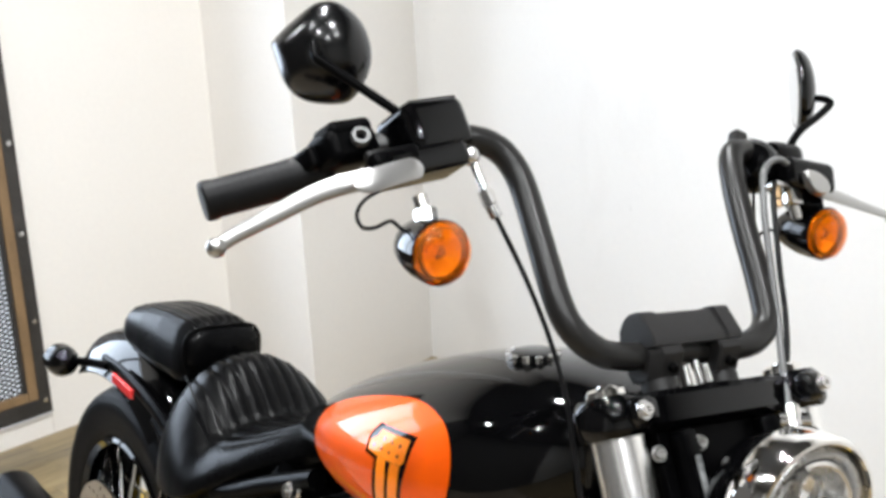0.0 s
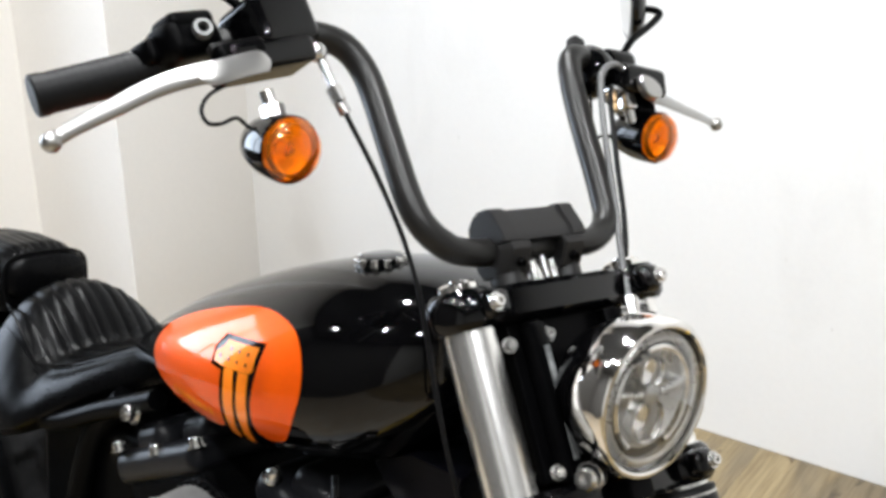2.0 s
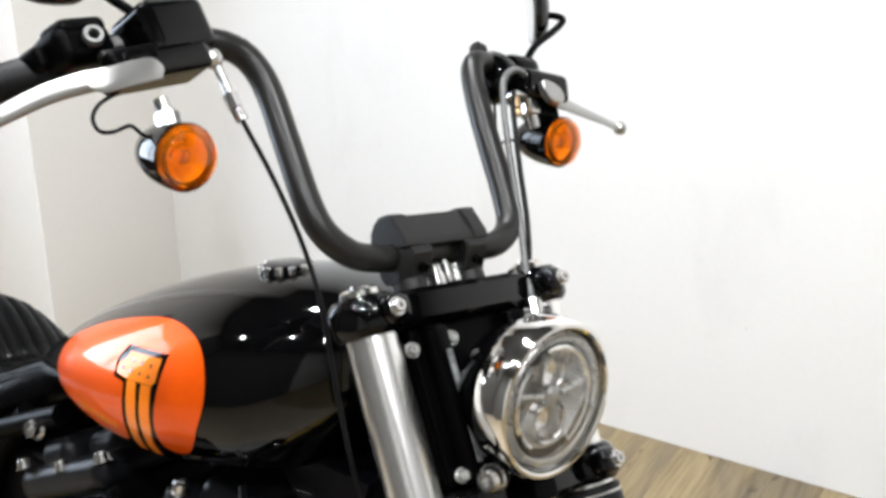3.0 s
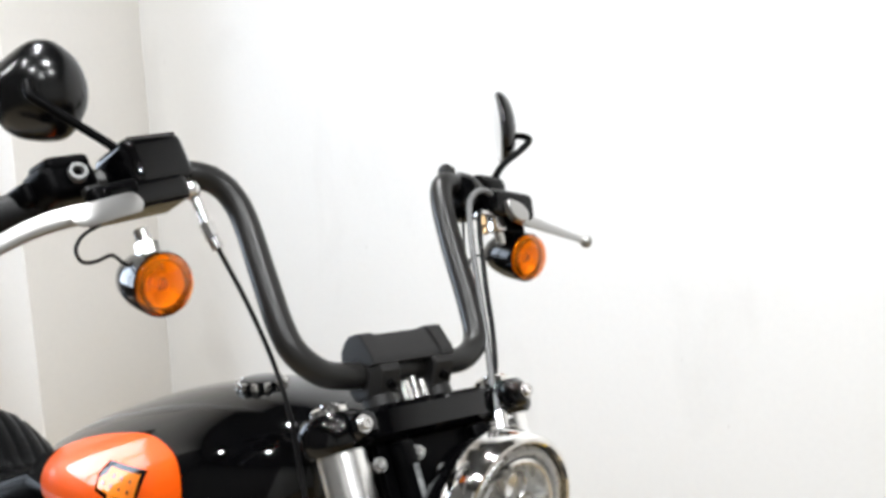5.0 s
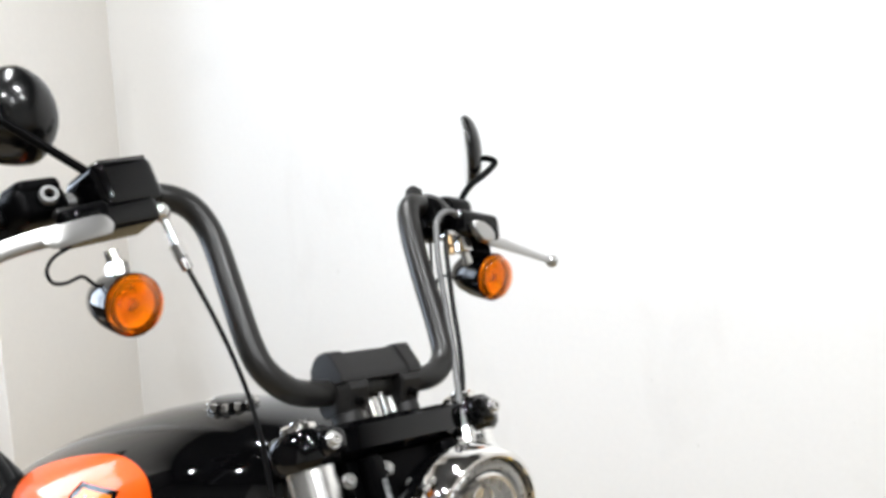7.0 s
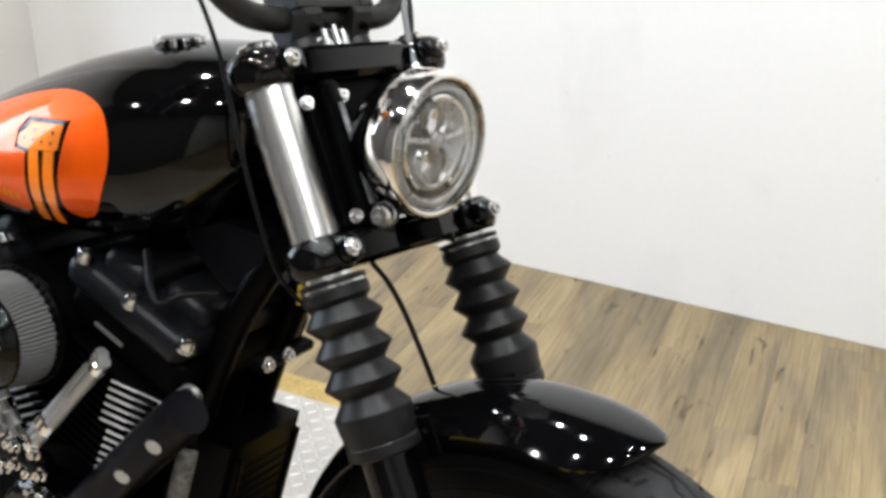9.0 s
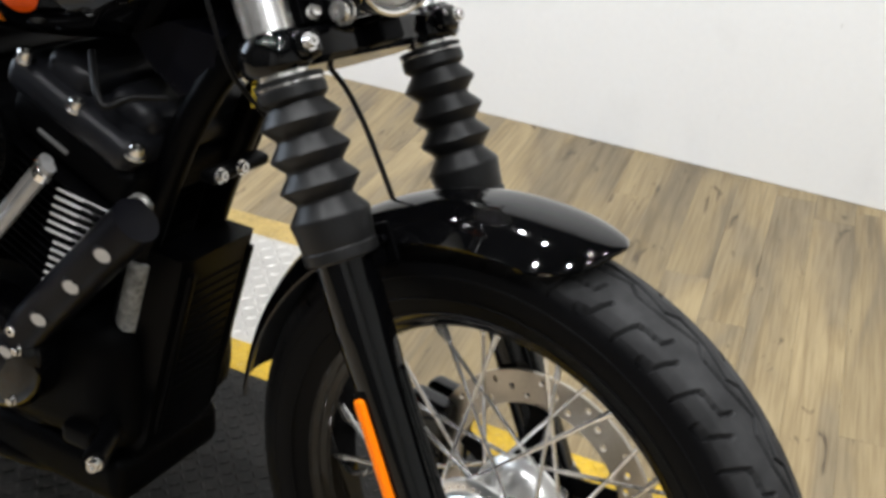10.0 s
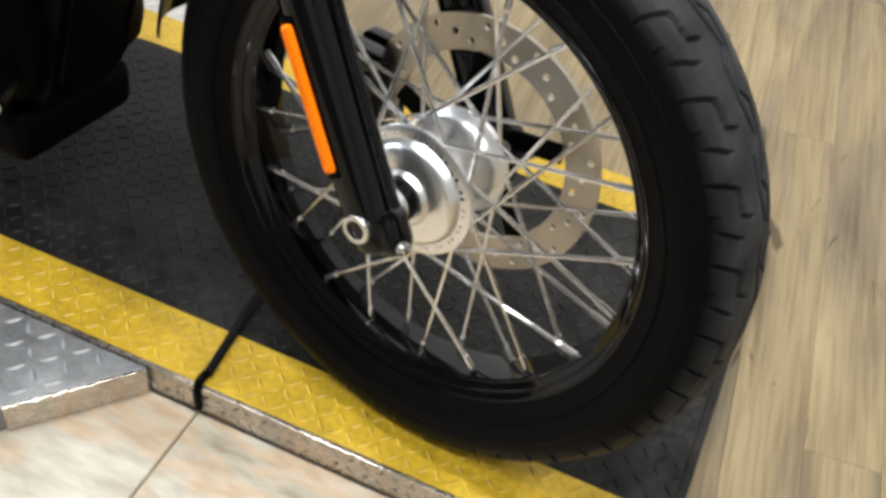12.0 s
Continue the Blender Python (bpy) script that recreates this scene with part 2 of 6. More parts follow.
def wood_material():
    m = bpy.data.materials.new("weathered_plank")
    m.use_nodes = True
    nt = m.node_tree
    b = nt.nodes["Principled BSDF"]
    info, at = nt.nodes.new("ShaderNodeObjectInfo"), nt.nodes.new("ShaderNodeTexCoord")
    shift = nt.nodes.new("ShaderNodeVectorMath")
    shift.operation = "MULTIPLY_ADD"
    one = nt.nodes.new("ShaderNodeCombineXYZ")
    for k in range(3):
        nt.links.new(info.outputs["Random"], one.inputs[k])
    nt.links.new(one.outputs[0], shift.inputs[0])
    shift.inputs[1].default_value = (37, 53, 11)
    nt.links.new(at.outputs["Object"], shift.inputs[2])

    def noise_at(stretch, scale, detail, distort=0.0):
        mp = nt.nodes.new("ShaderNodeMapping")
        mp.inputs["Scale"].default_value = stretch
        nt.links.new(shift.outputs[0], mp.inputs[0])
        n = node(nt, "ShaderNodeTexNoise", Scale=scale, Detail=detail, Distortion=distort)
        nt.links.new(mp.outputs[0], n.inputs["Vector"])
        return n.outputs[0]

    streak, grain, patch, knot = noise_at((0.9, 16, 1), 2.2, 7, 0.6), noise_at((3, 70, 1), 2.2, 6, 0.3), noise_at((0.8, 4.0, 1), 1.8, 6, 0.7), noise_at((2.2, 9, 1), 3.2, 3, 1.2)
    base = ramp(nt, patch, [(0.30, (0.165, 0.129, 0.078)), (0.42, (0.218, 0.170, 0.100)), (0.52, (0.280, 0.212, 0.112)), (0.66, (0.340, 0.262, 0.140))])
    out = base
    for layer, amount in ((ramp(nt, streak, [(0.34, (0.55, 0.50, 0.43)), (0.48, (1, 1, 1))]), 0.55), (ramp(nt, grain, [(0.36, (0.62, 0.58, 0.52)), (0.58, (1, 1, 1))]), 0.65), (ramp(nt, knot, [(0.28, (0.22, 0.17, 0.12)), (0.36, (1, 1, 1))]), 0.85)):
        mx = nt.nodes.new("ShaderNodeMix")
        mx.data_type, mx.blend_type = "RGBA", "MULTIPLY"
        mx.inputs["Factor"].default_value = amount
        nt.links.new(out, mx.inputs["A"])
        nt.links.new(layer, mx.inputs["B"])
        out = mx.outputs["Result"]
    tone = nt.nodes.new("ShaderNodeHueSaturation")
    val = nt.nodes.new("ShaderNodeMapRange")
    val.inputs["To Min"].default_value, val.inputs["To Max"].default_value = 0.90, 1.09
    nt.links.new(info.outputs["Random"], val.inputs[0])
    nt.links.new(val.outputs[0], tone.inputs["Value"])
    nt.links.new(out, tone.inputs["Color"])
    nt.links.new(tone.outputs[0], b.inputs["Base Color"])
    b.inputs["Roughness"].default_value = 0.38
    bp = node(nt, "ShaderNodeBump", Strength=0.25, Distance=0.001)
    nt.links.new(grain, bp.inputs["Height"])
    nt.links.new(bp.outputs[0], b.inputs["Normal"])
    return m


def stone_material():
    m = bpy.data.materials.new("sandstone_tile")
    m.use_nodes = True
    nt = m.node_tree
    b = nt.nodes["Principled BSDF"]
    info, at = nt.nodes.new("ShaderNodeObjectInfo"), nt.nodes.new("ShaderNodeTexCoord")
    turn = nt.nodes.new("ShaderNodeMapping")
    turn.inputs["Rotation"].default_value = (0, 0, radians(60))
    turn.inputs["Scale"].default_value = (1, 3.2, 1)
    nt.links.new(at.outputs["Object"], turn.inputs[0])
    nt.links.new(info.outputs["Random"], turn.inputs["Location"])
    n1 = node(nt, "ShaderNodeTexNoise", Scale=3.0, Detail=6.0, Distortion=1.4)
    n2 = node(nt, "ShaderNodeTexNoise", Scale=26.0, Detail=4.0)
    for n in (n1, n2):
        nt.links.new(turn.outputs[0], n.inputs["Vector"])
    c1 = ramp(nt, n1.outputs[0], [(0.28, (0.24, 0.19, 0.13)), (0.40, (0.40, 0.36, 0.28)), (0.50, (0.45, 0.33, 0.22)), (0.58, (0.42, 0.38, 0.31)), (0.70, (0.50, 0.46, 0.38))])
    c2 = ramp(nt, n2.outputs[0], [(0.35, (0.82, 0.81, 0.78)), (0.6, (1, 1, 1))])
    mx = nt.nodes.new("ShaderNodeMix")
    mx.data_type, mx.blend_type = "RGBA", "MULTIPLY"
    mx.inputs["Factor"].default_value = 1.0
    nt.links.new(c1, mx.inputs["A"])
    nt.links.new(c2, mx.inputs["B"])
    nt.links.new(mx.outputs["Result"], b.inputs["Base Color"])
    b.inputs["Roughness"].default_value = 0.45
    bp = node(nt, "ShaderNodeBump", Strength=0.2, Distance=0.001)
    nt.links.new(n2.outputs[0], bp.inputs["Height"])
    nt.links.new(bp.outputs[0], b.inputs["Normal"])
    return m


WOOD, STONE = wood_material(), stone_material()


# ---- mesh helpers ----
def bm_box(sx, sy, sz, bevel=0.0, at=None, seg=2):
    bm = bmesh.new()
    bmesh.ops.create_cube(bm, size=1, matrix=Matrix.Diagonal((sx, sy, sz, 1)))
    if bevel:
        bmesh.ops.bevel(bm, geom=bm.edges[:], offset=bevel, segments=seg, affect="EDGES", profile=0.5)
    if at is not None:
        bm.transform(at)
    return bm


def bm_lathe(profile, seg=48, axis="Z", at=None, closed=False, arc=360.0):
    """Turns a profile of (radius, height) round an axis; closed joins its last point to the first."""
    bm = bmesh.new()
    full = arc >= 360
    count = seg if full else seg + 1
    rings = []
    for k in range(count):
        a = radians(arc) * k / seg
        rings.append([bm.verts.new((r * math.cos(a), r * math.sin(a), h)) for r, h in profile])
    pairs = len(profile) if closed else len(profile) - 1
    for k in range(seg):
        r0, r1 = rings[k], rings[(k + 1) % count]
        for i in range(pairs):
            j = (i + 1) % len(profile)
            bm.faces.new((r0[i], r1[i], r1[j], r0[j]))
    bmesh.ops.remove_doubles(bm, verts=bm.verts[:], dist=1e-6)
    bmesh.ops.recalc_face_normals(bm, faces=bm.faces[:])
    if axis == "Y":
        bm.transform(pose(0, 0, 0, -90))
    elif axis == "X":
        bm.transform(pose(0, 0, 0, 0, 90))
    if at is not None:
        bm.transform(at)
    return bm


def smooth_path(points, steps=6):
    """Catmull-Rom through the points."""
    pts = [Vector(p) for p in points]
    if len(pts) < 3:
        return pts
    out, ext = [], [2 * pts[0] - pts[1], *pts, 2 * pts[-1] - pts[-2]]
    for i in range(1, len(ext) - 2):
        p0, p1, p2, p3 = ext[i - 1 : i + 3]
        for k in range(steps):
            t = k / steps
            out.append(0.5 * (2 * p1 + (p2 - p0) * t + (2 * p0 - 5 * p1 + 4 * p2 - p3) * t * t + (3 * p1 - p0 - 3 * p2 + p3) * t**3))
    return out + [pts[-1]]


def bm_tube(points, radius, seg=16, steps=6, squash=None):
    """A tube along a smooth path; radius may be a function of 0 to 1. squash: (axis, factor) flattens its section."""
    path = smooth_path(points, steps)
    bm = bmesh.new()
    tangents = [(path[min(i + 1, len(path) - 1)] - path[max(i - 1, 0)]).normalized() for i in range(len(path))]
    ref = Vector((0, 0, 1)) if abs(tangents[0].z) < 0.9 else Vector((1, 0, 0))
    side = tangents[0].cross(ref).normalized()
    rings = []
    for i, (p, t) in enumerate(zip(path, tangents)):
        side = (side - t * side.dot(t)).normalized()
        up = t.cross(side)
        r = radius(i / (len(path) - 1)) if callable(radius) else radius
        ring = []
        for k in range(seg):
            a = 2 * math.pi * k / seg
            off = side * (r * math.cos(a)) + up * (r * math.sin(a))
            if squash:
                ax = Vector(squash[0])
                off -= ax * off.dot(ax) * (1 - squash[1])
            ring.append(bm.verts.new(p + off))
        rings.append(ring)
    for a, b in zip(rings, rings[1:]):
        for k in range(seg):
            bm.faces.new((a[k], a[(k + 1) % seg], b[(k + 1) % seg], b[k]))
    bm.faces.new(rings[0][::-1])
    bm.faces.new(rings[-1])
    bmesh.ops.recalc_face_normals(bm, faces=bm.faces[:])
    return bm


def bm_loft(rings, caps=True, closed=True):
    bm = bmesh.new()
    made = [[bm.verts.new(p) for p in ring] for ring in rings]
    n = len(made[0])
    for a, b in zip(made, made[1:]):
        for k in range(n if closed else n - 1):
            bm.faces.new((a[k], a[(k + 1) % n], b[(k + 1) % n], b[k]))
    if caps and closed:
        bm.faces.new(made[0][::-1])
        bm.faces.new(made[-1])
    bmesh.ops.recalc_face_normals(bm, faces=bm.faces[:])
    return bm


def bm_plate(outline, thick, holes=(), at=None, bevel=0.0):
    """A flat plate in the xy plane with holes (x, y, r), drawn out along z from 0 to thick."""
    bm = bmesh.new()
    loops = [outline] + [[(x + r * math.cos(2 * math.pi * k / 12), y + r * math.sin(2 * math.pi * k / 12)) for k in range(12)] for x, y, r in holes]
    edges = []
    for loop in loops:
        vs = [bm.verts.new((x, y, 0)) for x, y in loop]
        edges += [bm.edges.new((vs[k], vs[(k + 1) % len(vs)])) for k in range(len(vs))]
    bmesh.ops.triangle_fill(bm, use_beauty=True, edges=edges)
    grown = bmesh.ops.extrude_face_region(bm, geom=bm.faces[:])
    bmesh.ops.translate(bm, verts=[v for v in grown["geom"] if isinstance(v, bmesh.types.BMVert)], vec=(0, 0, thick))
    bmesh.ops.recalc_face_normals(bm, faces=bm.faces[:])
    if bevel:
        rim = [e for e in bm.edges if len(e.link_faces) == 2 and abs(e.link_faces[0].normal.dot(e.link_faces[1].normal)) < 0.5]
        bmesh.ops.bevel(bm, geom=rim, offset=bevel, segments=2, affect="EDGES", profile=0.5)
    if at is not None:
        bm.transform(at)
    return bm


def joined(*bms):
    """One bmesh out of several, which are freed."""
    out = bmesh.new()
    for b in bms:
        me = bpy.data.meshes.new("joint")
        b.to_mesh(me)
        b.free()
        out.from_mesh(me)
        bpy.data.meshes.remove(me)
    return out


def even_normals(me, sharp):
    """Corner normals weighted by area, so that large flat faces stay flat beside their bevels."""
    n = len(me.polygons)
    normal, area = np.empty(n * 3), np.empty(n)
    me.polygons.foreach_get("normal", normal)
    me.polygons.foreach_get("area", area)
    normal = normal.reshape(n, 3)
    round_vert = [[] for _ in me.vertices]
    for p in me.polygons:
        for v in p.vertices:
            round_vert[v].append(p.index)
    limit, out = math.cos(radians(sharp)), []
    for p in me.polygons:
        for v in p.vertices:
            near = round_vert[v]
            w = area[near] * (normal[near] @ normal[p.index] > limit)
            out.append(tuple(w @ normal[near]))
    me.normals_split_custom_set(out)


def mesh_of(name, bm, mat, sharp=38.0):
    me = bpy.data.meshes.new(name)
    bm.to_mesh(me)
    bm.free()
    me.materials.append(mat)
    for p in me.polygons:
        p.use_smooth = True
    me.set_sharp_from_angle(angle=radians(sharp))
    if len(me.polygons) < 700:
        even_normals(me, sharp)
    return me


def part(name, bm, mat, parent, label="", m=None, sharp=38.0):
    """One mesh object under a thing or a part; m: its pose in the parent's frame."""
    ob = new(name, mesh_of(name, bm, mat, sharp))
    ob.parent = parent
    if m is not None:
        ob.matrix_basis = m
    return tagged(ob, label=label)


def piece(name, me, parent, m, label=""):
    ob = new(name, me)
    ob.parent, ob.matrix_basis = parent, m
    return tagged(ob, label=label)


def toward(p, q):
    """A frame at p whose z axis points to q."""
    p, q = Vector(p), Vector(q)
    return Matrix.Translation(p) @ (q - p).to_track_quat("Z", "Y").to_matrix().to_4x4()


def bm_rod(p, q, r, seg=16, r2=None, bevel=0.0):
    h = (Vector(q) - Vector(p)).length
    r2 = r if r2 is None else r2
    prof = [(0, 0), (r - bevel, 0), (r, bevel), (r2, h - bevel), (r2 - bevel, h), (0, h)] if bevel else [(0, 0), (r, 0), (r2, h), (0, h)]
    return bm_lathe(prof, seg, at=toward(p, q))


def bm_bolt(p, q, r, head=0.006):
    """A cap screw with a socket, standing at p and pointing to q."""
    prof = [(0, head * 0.5), (r * 0.42, head * 0.5), (r * 0.46, head), (r * 0.86, head), (r, head * 0.8), (r, 0), (r * 1.35, 0), (r * 1.35, -0.0015), (0, -0.0015)]
    return bm_lathe(prof, 18, at=toward(p, q))

# ---- the room ----
FLOOR = -0.047
TURN_W = 8.76   # the long wall's turn from +x
along_w, off_w = Vector((math.cos(radians(TURN_W)), math.sin(radians(TURN_W)), 0)), Vector((-math.sin(radians(TURN_W)), math.cos(radians(TURN_W)), 0))
HEIGHT = 3.4


def wall_between(name, p, q, thick, mat, label, z0=FLOOR, z1=HEIGHT):
    """A wall whose face runs from p to q on the plan; its thickness lies to the left of that way."""
    p, q = Vector((*p, 0)), Vector((*q, 0))
    d = q - p
    m = Matrix.Translation(p) @ pose(0, 0, 0, 0, 0, math.degrees(math.atan2(d.y, d.x)))
    ob = new(name, mesh_of(name, bm_box(d.length, thick, z1 - z0, 0.003, pose(d.length / 2, thick / 2, (z0 + z1) / 2)), mat))
    ob.matrix_world = m
    return tagged(ob, label, "wall", kind="structure")


def on_wall(s):
    p = off_w * 1.772 + along_w * s
    return (p.x, p.y)


# the long white wall, a cream pier in the corner and the end wall with the mesh gate
CORNER, PIER, INNER, GATE0 = Vector((-3.192, 1.301, 0)), Vector((-2.866, 0.660, 0)), Vector((-3.568, 0.600, 0)), Vector((-3.297, -0.145, 0))
gate_way = (GATE0 - INNER).normalized()
GATE_W, GATE_Z0, GATE_Z1, LEAF = 1.80, 0.030, 2.10, 0.42
END = GATE0 + gate_way * 3.10
wall_between("wall_north", on_wall(4.4), on_wall(-3.40), -0.16, WALL, "smooth white painted showroom wall behind the motorcycle")
pier_plan = [(CORNER + (CORNER - PIER).normalized() * 0.10), PIER, INNER + (INNER - PIER).normalized() * 0.12]
pier = new("wall_pier", mesh_of("wall_pier", bm_plate([tuple(p.xy) for p in pier_plan], HEIGHT - FLOOR, at=pose(0, 0, FLOOR), bevel=0.004), WALLC))
tagged(pier, "cream painted pier in the corner beside the white wall", "wall", kind="structure")
for name, a, b, z0, z1 in (("wall_west", INNER - gate_way * 0.14, GATE0, FLOOR, HEIGHT), ("wall_west_sill", GATE0, GATE0 + gate_way * GATE_W, FLOOR, GATE_Z0), ("wall_west_lintel", GATE0, GATE0 + gate_way * GATE_W, GATE_Z1, HEIGHT), ):
    wall_between(name, a.xy, b.xy, -0.14, WALLC, "off-white painted end wall round the mesh gate", z0, z1)
# unseen walls, added: dark for the tank's reflections, pale for the chrome's
wall_between("wall_west_end", (GATE0 + gate_way * GATE_W).xy, END.xy, -0.14, WALLD, "unseen end wall past the mesh gate, kept dark for reflections")
wall_between("wall_south", (END.x - 0.1, -3.1), (1.5, -3.1), -0.14, WALLD, "unseen south wall, kept dark for reflections")
wall_between("wall_south_east", (1.5, -3.1), (4.6, -3.1), -0.14, WALLG, "unseen wall, kept pale for chrome reflections")
wall_between("wall_east", (4.6, -3.2), (4.2, 2.6), -0.14, WALLG, "unseen wall, kept pale for chrome reflections")
# unseen ceiling, its dark tone chosen to keep gloss reflections black
ceiling = new("ceiling", mesh_of("ceiling", bm_box(9.6, 7.0, 0.12, 0.0, pose(0.4, -0.4, HEIGHT + 0.06)), CEILD))
tagged(ceiling, "unseen ceiling, kept dark for reflections", "ceiling", kind="structure")

# ---- lights of the room: round ceiling spots and the daylight behind the gate ----
BULB = glow("bulb_glow", (1.0, 0.98, 0.95), 60.0)
SKY = glow("open_daylight", (0.74, 0.85, 1.0), GATE_GLOW)
FROST = glow("frosted_daylight", (0.86, 0.92, 1.0), 0.75)


def spot_light(x, y, watts):
    ob = new("spot_light", None)
    ob.location = (x, y, HEIGHT - 0.005)
    tagged(ob, "small round ceiling spotlight, lit", "light", "spotlights")
    part("housing", bm_lathe([(0, 0.0), (0.075, 0.0), (0.075, -0.05), (0.070, -0.055), (0.060, -0.050), (0.0, -0.050)], 28), SATIN, ob)
    part("bulb", bm_lathe([(0, -0.051), (0.055, -0.052), (0.045, -0.058), (0, -0.060)], 24), BULB, ob, "glowing bulb")
    data = bpy.data.lights.new("spot_lamp", "AREA")
    data.shape, data.size, data.energy, data.color = "DISK", 0.11, watts, (0.965, 0.985, 1.0)
    lamp_ob = new("spot_lamp", data)
    lamp_ob.location = (x, y, HEIGHT - 0.075)
    tagged(lamp_ob, kind="structure")


for x, y, w in SPOTS:
    spot_light(x, y, w)

# ---- the floor: base sheet, planks on the wall's side, stone tiles on the camera's side ----
base = new("floor", mesh_of("floor", bm_box(9.6, 7.0, 0.1, 0.0, pose(0.4, -0.4, FLOOR - 0.058)), material("floor_screed", (0.12, 0.10, 0.08), 0.8)))
tagged(base, "showroom floor of weathered plank boards and sandstone tiles", "floor", kind="structure")

# ---- the steel mesh gate in the end wall: two leaves with daylight behind them ----
GATE = Matrix.Translation((GATE0.x, GATE0.y, 0)) @ pose(0, 0, 0, 0, 0, math.degrees(math.atan2(gate_way.y, gate_way.x)))
gate = new("door_1", None)
gate.matrix_world = GATE
tagged(gate, "dark steel and stained wood gate with expanded mesh beside open daylight", "gate", kind="structure")
for x0, x1, mat, label in ((0.005, LEAF - 0.002, FROST, "pale translucent sheet"), (LEAF + 0.002, LEAF + 0.66, SKY, "open daylight"), (LEAF + 0.70, GATE_W - 0.005, SKY, "open daylight")):
    part("pane", bm_box(x1 - x0, 0.008, GATE_Z1 - GATE_Z0 - 0.01, 0.0, pose((x0 + x1) / 2, -0.105, (GATE_Z0 + GATE_Z1) / 2)), mat, gate, label)
# unseen panels added to block the panes' lower light and trim its reflection
for x0, x1 in ((LEAF + 0.004, LEAF + 0.655), (LEAF + 0.705, GATE_W - 0.006)):
    part("daylight_blocker", bm_box(x1 - x0, 0.030, 0.72, 0.003, pose((x0 + x1) / 2, -0.040, GATE_Z0 + 0.365)), RUSTSTEEL, gate, "unseen dark panel added to block the low daylight")
part("post", bm_box(0.050, 0.10, GATE_Z1 - GATE_Z0 - 0.01, 0.003, pose(LEAF + 0.68, -0.05, (GATE_Z0 + GATE_Z1) / 2)), RUSTSTEEL, gate, "dark steel post")


def bm_mesh_sheet(x0, x1, z0, z1, w=0.030, h=0.017):
    """Expanded metal: rows of crossing strands."""
    verts, faces = [], []
    nx, nz = int((x1 - x0) / w), int((z1 - z0) / h)
    for i in range(nx):
        for j in range(nz):
            for s in (1, -1):
                xa, za = x0 + i * w, z0 + j * h + (0 if s > 0 else h)
                xb, zb = xa + w, za + s * h
                n = len(verts)
                t = 0.0034
                verts += [(xa, 0, za - t), (xb, 0, zb - t), (xb, 0, zb + t), (xa, 0, za + t), (xa, 0.002, za - t), (xb, 0.002, zb - t), (xb, 0.002, zb + t), (xa, 0.002, za + t)]
                faces += [(n, n + 1, n + 2, n + 3), (n + 7, n + 6, n + 5, n + 4), (n + 3, n + 2, n + 6, n + 7), (n, n + 4, n + 5, n + 1)]
    bm = bmesh.new()
    vs = [bm.verts.new(v) for v in verts]
    for f in faces:
        bm.faces.new([vs[k] for k in f])
    bmesh.ops.recalc_face_normals(bm, faces=bm.faces[:])
    return bm


def gate_leaf(x0, x1):
    """One leaf: steel angle outside, stained wood inside it, mesh in the middle."""
    z0, z1, y = GATE_Z0 + 0.012, GATE_Z1 - 0.012, 0.010
    mid, w = (x0 + x1) / 2, x1 - x0
    leaf = part("leaf", joined(*[bm_box(0.042, 0.022, z1 - z0, 0.002, pose(x, y, (z0 + z1) / 2)) for x in (x0 + 0.021, x1 - 0.021)], *[bm_box(w - 0.084, 0.022, 0.055, 0.002, pose(mid, y, z)) for z in (z0 + 0.0275, z1 - 0.0275)]), RUSTSTEEL, gate, "dark mill steel angle frame")
    part("wood_stile", joined(*[bm_box(0.034, 0.024, z1 - z0 - 0.112, 0.003, pose(x, y - 0.002, (z0 + z1) / 2)) for x in (x0 + 0.0595, x1 - 0.0595)], *[bm_box(w - 0.155, 0.024, 0.030, 0.003, pose(mid, y - 0.002, z)) for z in (z0 + 0.071, z1 - 0.071)]), FRAMEWOOD, leaf, "stained wooden inner frame")
    part("inner_strip", joined(*[bm_box(0.012, 0.018, z1 - z0 - 0.175, 0.002, pose(x, y - 0.004, (z0 + z1) / 2)) for x in (x0 + 0.083, x1 - 0.083)]), RUSTSTEEL, leaf)
    for x in (x0 + 0.022, x1 - 0.022):
        for z in (0.09, 0.37, 0.67, 0.97, 1.27, 1.57, 1.87):
            part("bolt", bm_bolt((x, y + 0.011, z), (x, y + 0.1, z), 0.008, 0.006), STEEL, leaf)
    tagged(part("mesh", bm_mesh_sheet(x0 + 0.085, x1 - 0.085, z0 + 0.085, z1 - 0.085), MESHM, leaf, "expanded steel mesh", pose(0, y - 0.008, 0)), kind="stuff")


gate_leaf(0.006, LEAF - 0.004)

# ---- the lift platform under the motorcycle ----
DECK = pose(0, 0, 0, 0, 0, 11.7)   # u along the platform, v across it
platform = new("lift_platform", None)
platform.matrix_world = DECK
tagged(platform, "low motorcycle lift deck of black chequer plate with yellow edges", "platform")


def bm_slab(outline, z0, z1, bevel=0.002):
    return bm_plate(outline, z1 - z0, at=pose(0, 0, z0), bevel=bevel)


